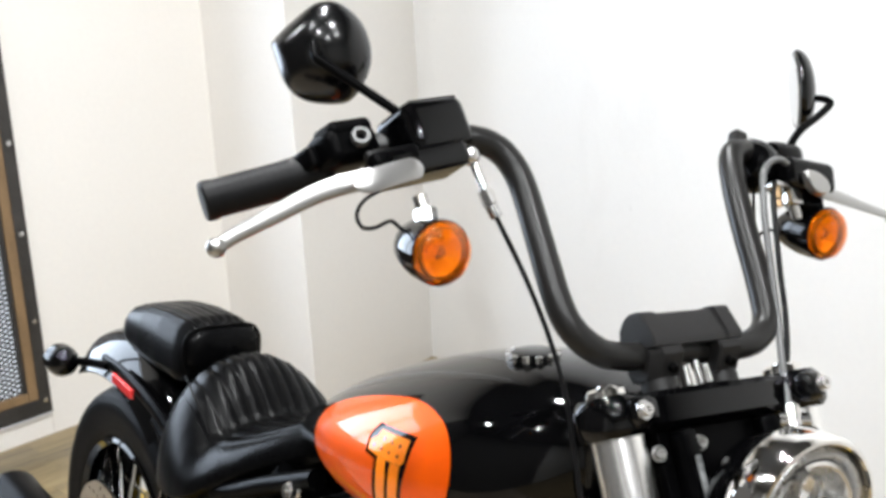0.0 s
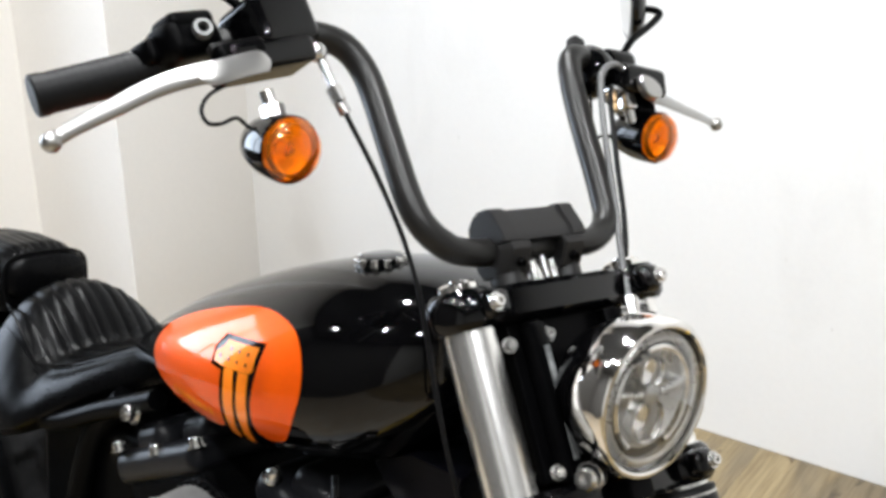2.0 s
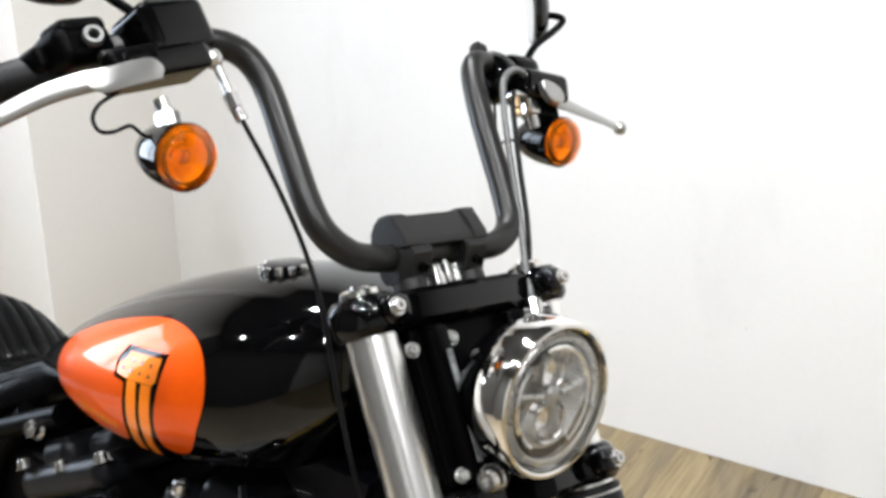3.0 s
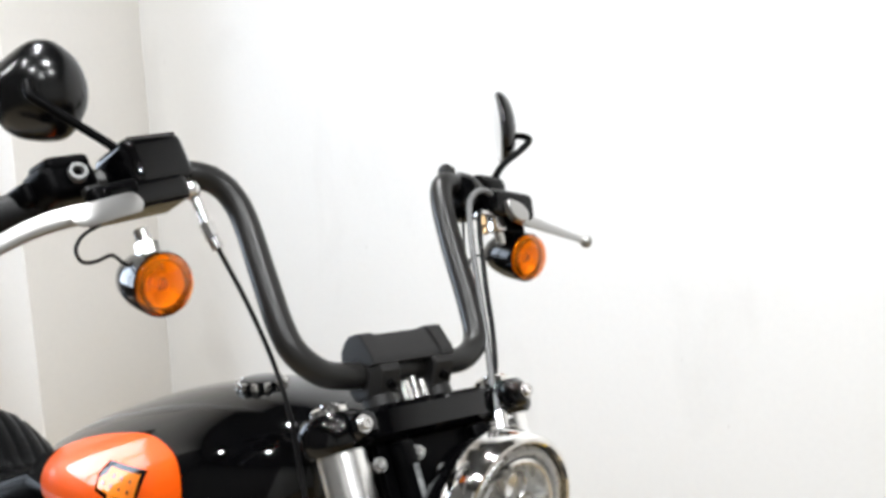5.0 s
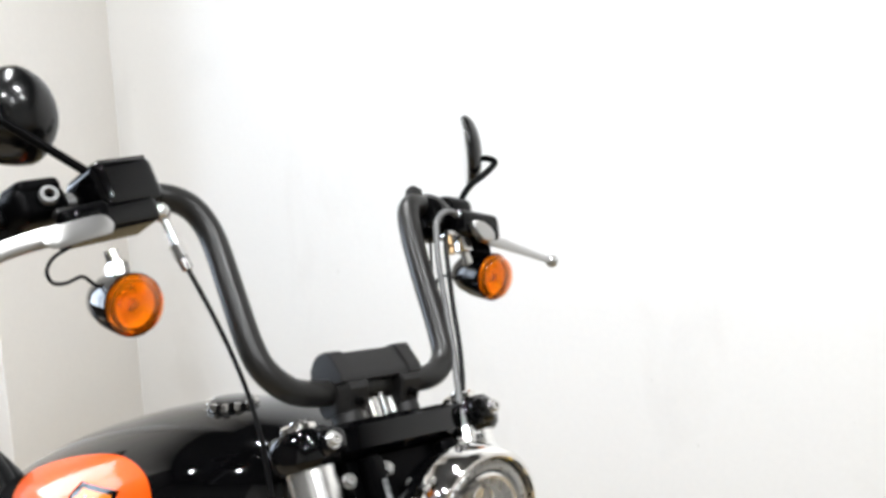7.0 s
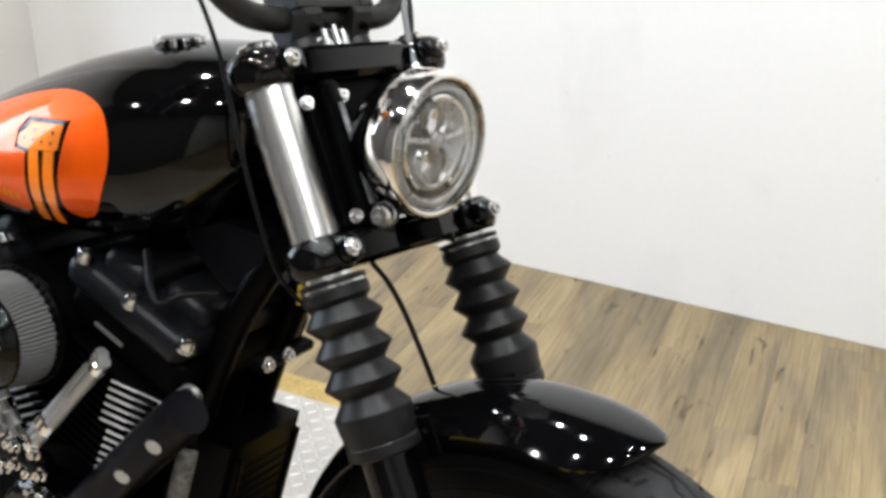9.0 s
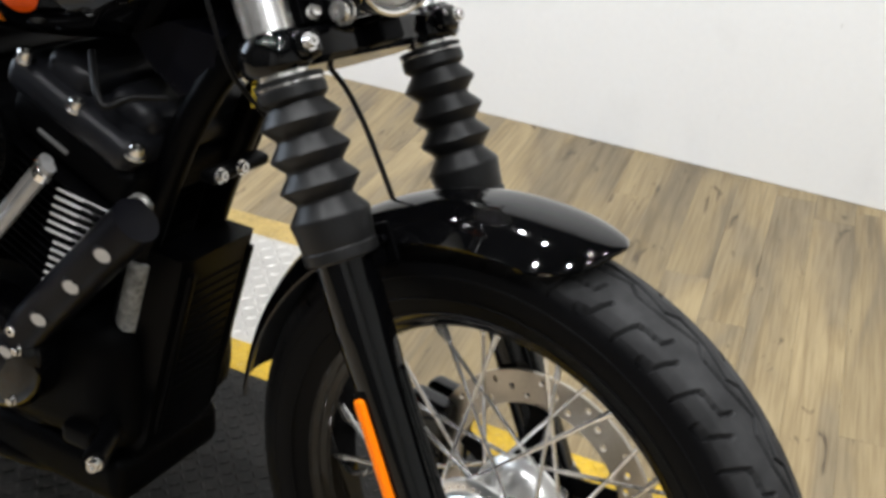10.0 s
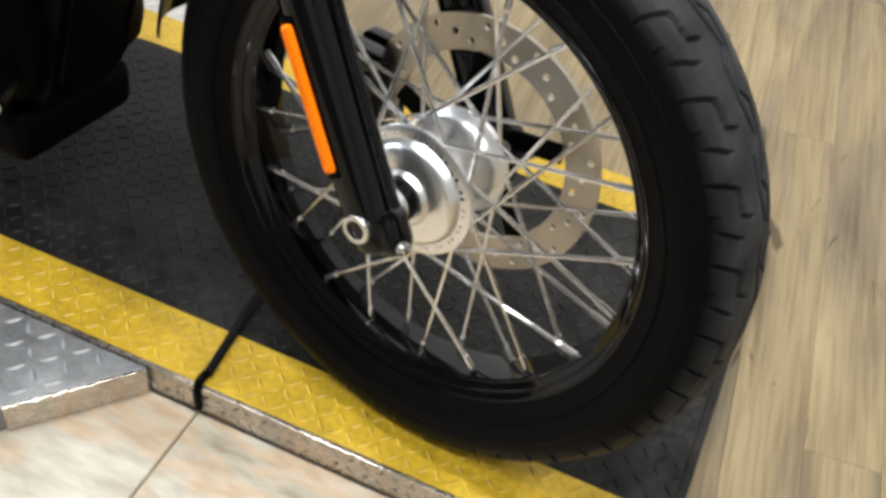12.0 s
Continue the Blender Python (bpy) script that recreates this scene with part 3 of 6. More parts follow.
def bm_lozenges(u0, u1, v0, v1, pitch=0.0185, long=0.0092, wide=0.0028, high=0.0014, inside=None, seed=3):
    """The raised bars of chequer plate, crossing by turns."""
    rnd = random.Random(seed)
    verts, faces = [], []
    nu, nv = int((u1 - u0) / pitch), int((v1 - v0) / pitch)
    for i in range(nu):
        for j in range(nv):
            u, v = u0 + (i + 0.5) * (u1 - u0) / nu, v0 + (j + 0.5) * (v1 - v0) / nv
            if inside and not inside(u, v):
                continue
            a = radians(45 if (i + j) % 2 else -45) + rnd.uniform(-0.03, 0.03)
            c, s = math.cos(a), math.sin(a)
            n = len(verts)
            for x, y, z in ((-1, 0, 0), (-0.35, 0.9, 0), (0.35, 0.9, 0), (1, 0, 0), (0.35, -0.9, 0), (-0.35, -0.9, 0), (-0.6, 0, 1), (0.6, 0, 1)):
                x, y = x * long, y * wide
                verts.append((u + c * x - s * y, v + s * x + c * y, z * high))
            faces += [(n, n + 6, n + 1), (n + 1, n + 6, n + 7, n + 2), (n + 2, n + 7, n + 3), (n + 3, n + 7, n + 4), (n + 4, n + 7, n + 6, n + 5), (n + 5, n + 6, n)]
    bm = bmesh.new()
    made = [bm.verts.new(p) for p in verts]
    for f in faces:
        bm.faces.new([made[k] for k in f][::-1])
    return bm


U0, U1 = -2.6, 0.335
NI, NO, FI, FO = -0.044, -0.129, 0.424, 0.502
def tread(bm, mat, parent, m=None):
    return tagged(part("tread", bm, mat, parent, "", m), kind="stuff")


deck = part("deck", bm_slab([(U0, NI), (U1, NI), (U1, FI), (U0, FI)], -0.04, 0.0, 0.0), PLATEK, platform, "worn black painted chequer plate")
tread(bm_lozenges(-1.3, U1, NI + 0.004, FI - 0.004, seed=1), PLATEK, deck)
for n, (v0, v1) in enumerate(((NO, NI - 0.0005), (FI + 0.0005, FO))):
    edge = part("yellow_edge", bm_slab([(U0, v0), (U1, v0), (U1, v1), (U0, v1)], -0.042, 0.0004, 0.0015), PLATEY, platform, "scuffed yellow painted edge strip")
    tread(bm_lozenges(-1.3, U1, v0 + 0.003, v1 - 0.003, pitch=0.0185, seed=5 + n), PLATEY, edge, pose(0, 0, 0.0004))
side = part("side_rail", bm_box(U1 - U0, 0.006, 0.046, 0.0015, pose((U0 + U1) / 2, NO - 0.0032, -0.0232)), RAIL, platform, "bare chequer plate side of the deck")
tread(bm_lozenges(-0.9, U1, 0, 0.038, pitch=0.019, long=0.0085, wide=0.003, high=0.0018, seed=9), RAIL, side, pose(0, NO - 0.0065, -0.042, 90))
part("front_ramp", bm_slab([(U1, NO), (U1 + 0.012, NO), (U1 + 0.012, FO), (U1, FO)], FLOOR + 0.003, -0.004, 0.002), PLATEK, platform)

wing_shape = [(-0.288, NO - 0.008), (-0.398, -0.262), (-0.47, -0.36), (-2.2, -0.36), (-2.2, NO - 0.008)]
wing = part("side_wing", bm_slab(wing_shape, FLOOR + 0.002, -0.003, 0.002), PLATES, platform, "bare galvanised chequer plate side wing")
tread(bm_lozenges(-1.4, -0.28, -0.36, NO - 0.01, pitch=0.025, long=0.0120, wide=0.0042, high=0.002, inside=lambda u, v: v > -0.355 and u < -0.30 - (NO - v) * 0.85, seed=11), PLATES, wing, pose(0, 0, -0.003))
corner_a, corner_b = Vector((-0.398, -0.262, 0)), Vector((-0.288, NO - 0.008, 0))
run = corner_b - corner_a
flank = part("wing_edge", bm_box(run.length - 0.004, 0.004, 0.042, 0.001, pose(run.length / 2, -0.0025, -0.024)), RAIL, wing, "bare chequer plate edge of the wing", Matrix.Translation(corner_a) @ pose(0, 0, 0, 0, 0, math.degrees(math.atan2(run.y, run.x))))

far = part("side_wing", bm_slab([(U0, FO + 0.002), (-0.52, FO + 0.002), (-0.60, 0.85), (U0, 0.85)], FLOOR + 0.002, -0.003, 0.002), PLATEF, platform, "pale chequer plate side wing")
tread(bm_lozenges(-1.7, -0.61, FO + 0.01, 0.845, pitch=0.025, long=0.0110, seed=13), PLATEF, far, pose(0, 0, -0.003))
lip = part("yellow_edge", bm_slab([(U0, 0.852), (-0.60, 0.852), (-0.62, 0.925), (U0, 0.925)], FLOOR + 0.002, -0.006, 0.002), OCHRE, platform, "worn ochre outer edge strip")
tread(bm_lozenges(-1.7, -0.63, 0.855, 0.922, pitch=0.0185, seed=17), OCHRE, lip, pose(0, 0, -0.006))

# the strap that lies over the near edge and hooks under it
strap = new("tie_strap", None)
strap.location = (-0.21, -0.07, 0)
tagged(strap, "thin black tie strap hooked over the yellow edge", "strap")
part("webbing", bm_tube([(-0.03, 0.10, 0.020), (-0.016, 0.04, 0.012), (0.004, -0.03, 0.0065), (0.023, -0.091, 0.0055)], 0.006, 10, squash=((0, 0, 1), 0.45)), CABLE, strap)
part("hook", bm_tube([(0.022, -0.088, 0.0075), (0.0235, -0.102, 0.006), (0.0238, -0.1075, -0.008), (0.024, -0.1075, -0.036)], 0.0055, 10), SATIN, strap, "short bent steel hook")

# ---- the motorcycle ----
LEAN, RAKE, YAW = 6.64, 28.28, 9.0
FORK = Matrix.Translation((0, 0, 0.325)) @ pose(0, 0, 0, -LEAN) @ pose(0, 0, 0, 0, -RAKE)   # axle at 0; z up the fork, x ahead of it
stem = FORK @ Vector((-0.03, 0, 0.6))
BODY = Matrix.Translation(stem) @ pose(0, 0, 0, 0, 0, YAW) @ pose(0, 0, 0, -LEAN) @ Matrix.Translation((0.3107, 0, -0.8392))   # x ahead, ground at 0
LEVEL = pose(0, 0, 0, 0, RAKE)   # in the fork's frame: x level ahead, z up

bike = new("motorcycle", None)
tagged(bike, "black cruiser motorcycle with orange tank panel, leaning on its stand", "motorcycle")


def fpart(name, bm, mat, label="", sharp=38.0):
    return part(name, bm, mat, bike, label, FORK, sharp)


def bpart(name, bm, mat, label="", sharp=38.0):
    return part(name, bm, mat, bike, label, BODY, sharp)


# front tyre: a fine sheet whose tread grooves are pressed in
def bm_tyre(radius, half, rim_r, grooves=True, around=2160):
    crown = [(0, radius), (0.25, radius - 0.001), (0.5, radius - 0.0045), (0.72, radius - 0.011), (0.88, radius - 0.020), (0.97, radius - 0.032), (1.0, radius - 0.045), (0.97, radius - 0.060), (0.90, rim_r + 0.012), (0.80, rim_r + 0.002), (0.74, rim_r - 0.004)]
    ys = np.array([c[0] for c in crown]) * half
    rs = np.array([c[1] for c in crown])
    fine = np.concatenate([np.linspace(0, 0.97 * half, 52), half * np.array([1.0, 0.99, 0.97, 0.93, 0.90, 0.86, 0.80, 0.74])])
    k = np.concatenate([np.linspace(0, 5, 52), [6, 6.5, 7, 7.6, 8, 8.5, 9, 10]])
    r_of = np.interp(k, range(len(crown)), rs)
    y_of = np.interp(k, range(len(crown)), ys)
    y_all = np.concatenate([-y_of[::-1], y_of[1:]])
    r_all = np.concatenate([r_of[::-1], r_of[1:]])
    n = len(y_all)
    periods = 27
    length = 2 * math.pi * radius / periods
    per_deg = length / (360 / periods)
    cuts = []
    for line, deep in (([(0, 0.046), (1.58, 0.031), (5.99, 0.029), (6.7, 0.0195)], 1.0), ([(5.15, 0.046), (7.7, 0.0450), (9.5, 0.031)], 1.0), ([(-2.0, 0.0085), (3.3, 0.0080), (9.2, -0.001), (11.33, 0.0085)], 0.8)):
        cuts += [(a, b, deep) for a, b in zip(line, line[1:])]

    def groove(s, y):
        """Depth of the tread's cuts at s along the period and y across it, both in metres."""
        deep = 0.0
        for sign, shift in ((-1, 0.0), (1, 0.5)):
            for wrap in (-1, 0, 1):
                u, v = (-s + shift * length) % length + wrap * length, y * sign
                for (u0, v0), (u1, v1), full in cuts:
                    u0, u1 = u0 * per_deg, u1 * per_deg
                    du, dv = u1 - u0, v1 - v0
                    t = max(0, min(1, ((u - u0) * du + (v - v0) * dv) / (du * du + dv * dv)))
                    d = math.hypot(u - u0 - t * du, v - v0 - t * dv)
                    deep = max(deep, full * min(1, max(0, (0.0022 - d) / 0.0006)))
        return deep

    per = around // periods
    around = per * periods
    dip = np.array([[groove(length * i / per, y) if grooves and r > radius - 0.034 else 0 for y, r in zip(y_all, r_all)] for i in range(per)])
    bm = bmesh.new()
    rings = []
    for i in range(around):
        a = 2 * math.pi * i / around + radians(28.11)
        c, s = math.cos(a), math.sin(a)
        rings.append([bm.verts.new(((r - 0.0060 * d) * c, y, (r - 0.0060 * d) * s)) for y, r, d in zip(y_all, r_all, dip[i % per])])
    for i in range(around):
        a, b = rings[i], rings[(i + 1) % around]
        for j in range(n - 1):
            bm.faces.new((a[j], b[j], b[j + 1], a[j + 1]))
    bmesh.ops.recalc_face_normals(bm, faces=bm.faces[:])
    return bm


tyre = fpart("tyre", bm_tyre(0.331, 0.051, 0.250), RUBBER, "black road tyre with zigzag tread grooves", 50)
part("sidewall_rib", joined(*[bm_lathe([(r, y), (r + 0.0015, y - 0.001), (r + 0.003, y)], 96, "Y") for r, y in ((0.262, -0.0478), (0.286, -0.0508))]), RUBBER, tyre)
rim_prof = [(0.256, 0.040), (0.259, 0.038), (0.257, 0.034), (0.246, 0.032), (0.240, 0.026), (0.232, 0.020), (0.229, 0.0), (0.232, -0.020), (0.240, -0.026), (0.246, -0.032), (0.257, -0.034), (0.259, -0.038), (0.256, -0.040), (0.250, -0.0385), (0.243, -0.036), (0.236, -0.029), (0.226, -0.022), (0.2235, 0.0), (0.226, 0.022), (0.236, 0.029), (0.243, 0.036), (0.250, 0.0385)]
rim = fpart("rim", bm_lathe(rim_prof, 120, "Y", closed=True), GLOSS, "gloss black laced wheel rim")
for r, y in ((0.2525, -0.0388), (0.2445, -0.0367), (0.2370, -0.0300), (0.2290, -0.0235)):
    part("rim_rib", bm_lathe([(r + 0.0016 * math.cos(a), y + 0.0016 * math.sin(a)) for a in [math.pi * k / 4 for k in range(8)]], 140, "Y", closed=True), GLOSS, rim)
hub = fpart("hub", joined(
    bm_lathe([(0.012, -0.085), (0.020, -0.085), (0.021, -0.066), (0.0260, -0.0655), (0.0285, -0.0625), (0.0300, -0.0605), (0.0420, -0.0585), (0.0500, -0.0560), (0.0540, -0.0530), (0.0560, -0.0485), (0.0570, -0.0468), (0.066, -0.0462), (0.069, -0.0445), (0.069, -0.0405), (0.066, -0.0385), (0.052, -0.036), (0.043, -0.028), (0.039, -0.014), (0.038, 0.0), (0.040, 0.014), (0.045, 0.026), (0.050, 0.032), (0.056, 0.034), (0.058, 0.036), (0.058, 0.040), (0.052, 0.042), (0.044, 0.055), (0.030, 0.062), (0.012, 0.07)], 64, "Y")), ALLOY, "polished alloy wheel hub")
part("spacer", bm_lathe([(0.013, -0.060), (0.0215, -0.0661), (0.0215, -0.0775), (0.013, -0.0785)], 32, "Y"), SATIN, hub, "black axle spacer")
part("drilled_face", joined(*[bm_lathe([(0, 0), (0.0022, 0), (0.0022, 0.0012), (0, 0.0012)], 8, at=pose(0.061 * math.cos(a), -0.0462, 0.061 * math.sin(a), 90)) for a in [2 * math.pi * k / 40 + 0.05 * (k % 2) for k in range(40)]]), STEEL, hub, "row of spoke heads")


def spoke_mesh(side, lean):
    """One spoke from the hub's flange to the rim, crossing its neighbours; with its nipple."""
    y0, r0 = (-0.043, 0.061) if side < 0 else (0.038, 0.051)
    a0 = radians(lean)
    p = Vector((r0 * math.cos(a0), y0, r0 * math.sin(a0)))
    q = Vector((0.2265, 0.012 * side, 0))
    d = (q - p).normalized()
    n = q - d * 0.020
    return mesh_of("spoke", joined(bm_rod(p, q, 0.0023, 8), bm_rod(n, q, 0.0036, 8), bm_rod(q - d * 0.023, n, 0.0027, 8, 0.0036)), SPOKE)


kinds = [spoke_mesh(-1, 62), spoke_mesh(1, 62), spoke_mesh(-1, -62), spoke_mesh(1, -62)]
for k in range(40):
    piece("spoke", kinds[k % 4], rim, pose(0, 0, 0, 0, -9.0 * k + 3.0, 0))

# brake disc on the far side of the wheel
holes = [((0.1245 + 0.0095 * ((k % 3) - 1)) * math.cos(2 * math.pi * k / 42), (0.1245 + 0.0095 * ((k % 3) - 1)) * math.sin(2 * math.pi * k / 42), 0.0040) for k in range(42)]
ring = [(0.1435 * math.cos(2 * math.pi * k / 96), 0.1435 * math.sin(2 * math.pi * k / 96)) for k in range(96)]


def bm_disc():
    bm = bmesh.new()
    edges = []
    for loop in [ring, [(x * 0.735, y * 0.735) for x, y in ring]] + [[(x + r * math.cos(2 * math.pi * k / 10), y + r * math.sin(2 * math.pi * k / 10)) for k in range(10)] for x, y, r in holes]:
        vs = [bm.verts.new((x, y, 0)) for x, y in loop]
        edges += [bm.edges.new((vs[k], vs[(k + 1) % len(vs)])) for k in range(len(vs))]
    bmesh.ops.triangle_fill(bm, use_beauty=True, edges=edges)
    grown = bmesh.ops.extrude_face_region(bm, geom=bm.faces[:])
    bmesh.ops.translate(bm, verts=[v for v in grown["geom"] if isinstance(v, bmesh.types.BMVert)], vec=(0, 0, 0.005))
    bmesh.ops.recalc_face_normals(bm, faces=bm.faces[:])
    bm.transform(pose(0, 0.074, 0, 90))
    return bm


disc = fpart("brake_disc", bm_disc(), DISCM, "drilled steel brake disc")
part("carrier", joined(bm_lathe([(0.03, 0.060), (0.052, 0.062), (0.052, 0.070), (0.03, 0.070)], 40, "Y", closed=True), *[bm_box(0.058, 0.006, 0.022, 0.002, pose(0, 0, 0, 0, 72 * k) @ pose(0.076, 0.068, 0, 0, 18)) for k in range(5)]), SATIN, disc, "black five-arm disc carrier")
for k in range(5):
    a = radians(72 * k + 4)
    part("bolt", bm_bolt((0.043 * math.cos(a), 0.060, 0.043 * math.sin(a)), (0.043 * math.cos(a), 0.0, 0.043 * math.sin(a)), 0.005), STEEL, disc)
caliper = fpart("brake_caliper", joined(bm_box(0.062, 0.034, 0.105, 0.010, pose(-0.128, 0.062, 0.075, 0, 28), 3), bm_box(0.060, 0.030, 0.100, 0.010, pose(-0.128, 0.100, 0.075, 0, 28), 3), bm_box(0.030, 0.07, 0.055, 0.006, pose(-0.150, 0.081, 0.085, 0, 28))), GLOSS, "black brake caliper behind the fork leg")
part("tag", bm_box(0.012, 0.004, 0.042, 0.0015, pose(-0.122, 0.0425, 0.118, 0, 8)), REDTAG, caliper, "small red plastic strip")

# fork: legs, boots, tubes, clamps
for s in (-1, 1):
    y = 0.106 * s
    leg = fpart("fork_leg", joined(
        bm_lathe([(0, -0.030), (0.018, -0.030), (0.0235, -0.024), (0.0255, -0.012), (0.0262, 0.03), (0.0265, 0.20), (0.0285, 0.245), (0.0292, 0.262), (0.0285, 0.270), (0.0285, 0.335), (0, 0.335)], 40, at=pose(0.0, y, 0)),
        bm_box(0.052, 0.036, 0.050, 0.014, pose(0.007, y - 0.001 * s, -0.012), 4)), GLOSS, "gloss black fork leg")
    part("casting_rib", bm_box(0.009, 0.012, 0.215, 0.004, pose(0.0245, y - 0.006 * s, 0.105), 3), GLOSS, leg)
    part("axle_end", bm_lathe([(0.0090, 0.004), (0.0098, 0.0), (0.0140, 0.0), (0.0152, 0.002), (0.0152, 0.008), (0.0100, 0.010), (0.0090, 0.010)], 32, at=toward((0, y + 0.0275 * s, 0), (0, y, 0)), closed=True), STEEL, leg, "bright axle end ring")
    part("axle_bore", bm_lathe([(0, 0.004), (0.0110, 0.004), (0.0110, 0.007), (0, 0.007)], 24, at=toward((0, y + 0.0275 * s, 0), (0, y, 0))), GREYCAST, leg)
    part("pinch_bolt", bm_bolt((0.034, y + 0.008 * s, -0.026), (0.08, y + 0.014 * s, -0.03), 0.0055), STEEL, leg)
    pleat = [(0.0290, 0.3235), (0.0345, 0.3240), (0.0368, 0.3265), (0.0370, 0.3360), (0.0355, 0.3375), (0.0362, 0.3390), (0.0372, 0.3520), (0.0388, 0.3635), (0.0392, 0.3660), (0.0384, 0.3682), (0.0282, 0.3815), (0.0278, 0.3830)]
    for k in range(3):
        z = 0.3830 + 0.0305 * k
        pleat += [(0.0282, z + 0.0020), (0.0382, z + 0.0128), (0.0390, z + 0.0148), (0.0383, z + 0.0168), (0.0282, z + 0.0288), (0.0278, z + 0.0305)]
    pleat += [(0.0315, 0.4775), (0.0335, 0.4800), (0.0335, 0.4890), (0.0322, 0.4905), (0.0322, 0.4940), (0.0335, 0.4950), (0.0335, 0.4985), (0.028, 0.500)]
    boot = fpart("fork_boot", bm_lathe(pleat, 56, at=pose(0, y, 0)), BOOT, "black rubber fork boot with four pleats", 30)
    part("clamp_ring", bm_lathe([(0.0318, 0.4910), (0.0332, 0.4912), (0.0332, 0.4936), (0.0318, 0.4938)], 40, closed=True, at=pose(0, y, 0)), STEEL, boot, "thin steel band")
    fpart("fork_tube", bm_lathe([(0, 0.49), (0.0243, 0.49), (0.0243, 0.712), (0, 0.712)], 48, at=pose(0, 0.111 * s, 0)), HARDCHROME, "chromed fork tube")
    fpart("fork_cap", bm_lathe([(0, 0.739), (0.007, 0.739), (0.008, 0.7365), (0.0165, 0.7365), (0.0190, 0.734), (0.0190, 0.728), (0, 0.728)], 40, at=pose(0, 0.111 * s, 0)), CHROME, "chromed fork top cap")
reflector = fpart("reflector", bm_box(0.012, 0.009, 0.136, 0.0042, pose(-0.006, -0.1355, 0.125), 3), REFL, "orange fork reflector strip")
part("backing", bm_box(0.017, 0.006, 0.150, 0.003, pose(-0.006, -0.1310, 0.125)), SATIN, reflector)


def clamp(z, name, label):
    """A triple clamp: two round bosses, the bridge and its pinch bolts."""
    def bridge(w, zz, d):
        return [(-0.052 + d, -w, zz), (0.016 - d, -w, zz), (0.028 - d, -w * 0.6, zz), (0.028 - d, w * 0.6, zz), (0.016 - d, w, zz), (-0.052 + d, w, zz), (-0.075 + d, w * 0.5, zz), (-0.075 + d, -w * 0.5, zz)]
    h = 0.0175
    bm = joined(bm_loft([bridge(0.100, z - h, 0.006), bridge(0.105, z - h + 0.006, 0), bridge(0.105, z + h - 0.006, 0), bridge(0.100, z + h, 0.006)]),
                *[bm_lathe([(0, -h - 0.001), (0.028, -h - 0.001), (0.0325, -h + 0.004), (0.0340, -0.006), (0.0340, 0.006), (0.0315, h - 0.004), (0.027, h + 0.001), (0, h + 0.001)], 40, at=pose(0, s * 0.113, z)) for s in (-1, 1)],
                *[bm_box(0.024, 0.029, 0.028, 0.010, pose(0.034, s * 0.104, z), 4) for s in (-1, 1)])
    ob = fpart(name, bm, GLOSS, label)
    for s in (-1, 1):
        part("clamp_bolt", bm_bolt((0.0465, s * 0.110, z), (0.10, s * 0.110, z), 0.0062, 0.005), STEEL, ob, "bright socket bolt")
    return ob


top_clamp = clamp(0.709, "upper_fork_clamp", "gloss black upper fork clamp")
clamp(0.522, "lower_fork_clamp", "gloss black lower fork clamp")
part("stem_nut", bm_lathe([(0, 0.745), (0.014, 0.745), (0.016, 0.742), (0.016, 0.732), (0, 0.732)], 6, at=pose(-0.03, 0, 0)), STEEL, top_clamp)
fpart("steering_head", joined(bm_rod((-0.045, 0, 0.535), (-0.045, 0, 0.70), 0.034, 32), bm_box(0.05, 0.085, 0.13, 0.012, pose(-0.05, 0, 0.615))), SATIN, "black steering head")
lock = fpart("fork_cover", bm_box(0.012, 0.150, 0.150, 0.004, pose(0.004, 0, 0.618)), SATIN, "black plate between the fork tubes")
for s in (-1, 1):
    part("rib", bm_box(0.02, 0.022, 0.15, 0.006, pose(0.018, 0.052 * s, 0.615, 0, 0, -12 * s)), SATIN, lock)
part("label_bar", bm_box(0.0015, 0.006, 0.105, 0.0, pose(0.0292, -0.050, 0.612)), GREYSTICKER, lock, "thin grey printed strip")
for p in ((0.012, -0.078, 0.672), (0.018, -0.066, 0.552), (0.014, -0.03, 0.675)):
    part("bolt", bm_bolt(p, (p[0] + 0.05, p[1] - 0.02, p[2]), 0.0055, 0.008), STEEL, lock)

# front fender
def bm_fender(centre, radius, a0, a1, half, drop, tip=True, seg=64, thick=0.0025):
    """A rounded strip over a wheel between two angles; its front end narrows to a rounded tip."""
    def ring(a, off, k):
        w = half * (min(1, 0.02 + math.sqrt(max(0, 1 - (1 - min(1, k / 0.13)) ** 2))) if tip else 1)
        out = []
        for j in range(17):
            f = -1 + j / 8
            r = radius - off - drop * (abs(f) ** 2.6) * (w / half) ** 1.2
            out.append((centre[0] + r * math.cos(a), f * (w - off * 0.6), centre[1] + r * math.sin(a)))
        return out
    rings = []
    for i in range(seg + 1):
        k = i / seg
        a = radians(a0 + (a1 - a0) * k)
        rings.append(ring(a, 0, k) + ring(a, thick, k)[::-1])
    return bm_loft(rings)


fender = fpart("front_fender", bm_fender((0, 0), 0.360, 48.5, 146, 0.068, 0.035), GLOSS, "gloss black short front fender")
for s in (-1, 1):
    part("bracket", joined(bm_box(0.075, 0.006, 0.040, 0.003, pose(0.0, 0.071 * s, 0.326)), bm_box(0.05, 0.03, 0.03, 0.008, pose(0.0, 0.082 * s, 0.318))), SATIN, fender)
    for x in (-0.025, 0.028):
        part("bolt", bm_bolt((x, 0.074 * s, 0.33), (x, 0.12 * s, 0.33), 0.005), SATIN, fender)

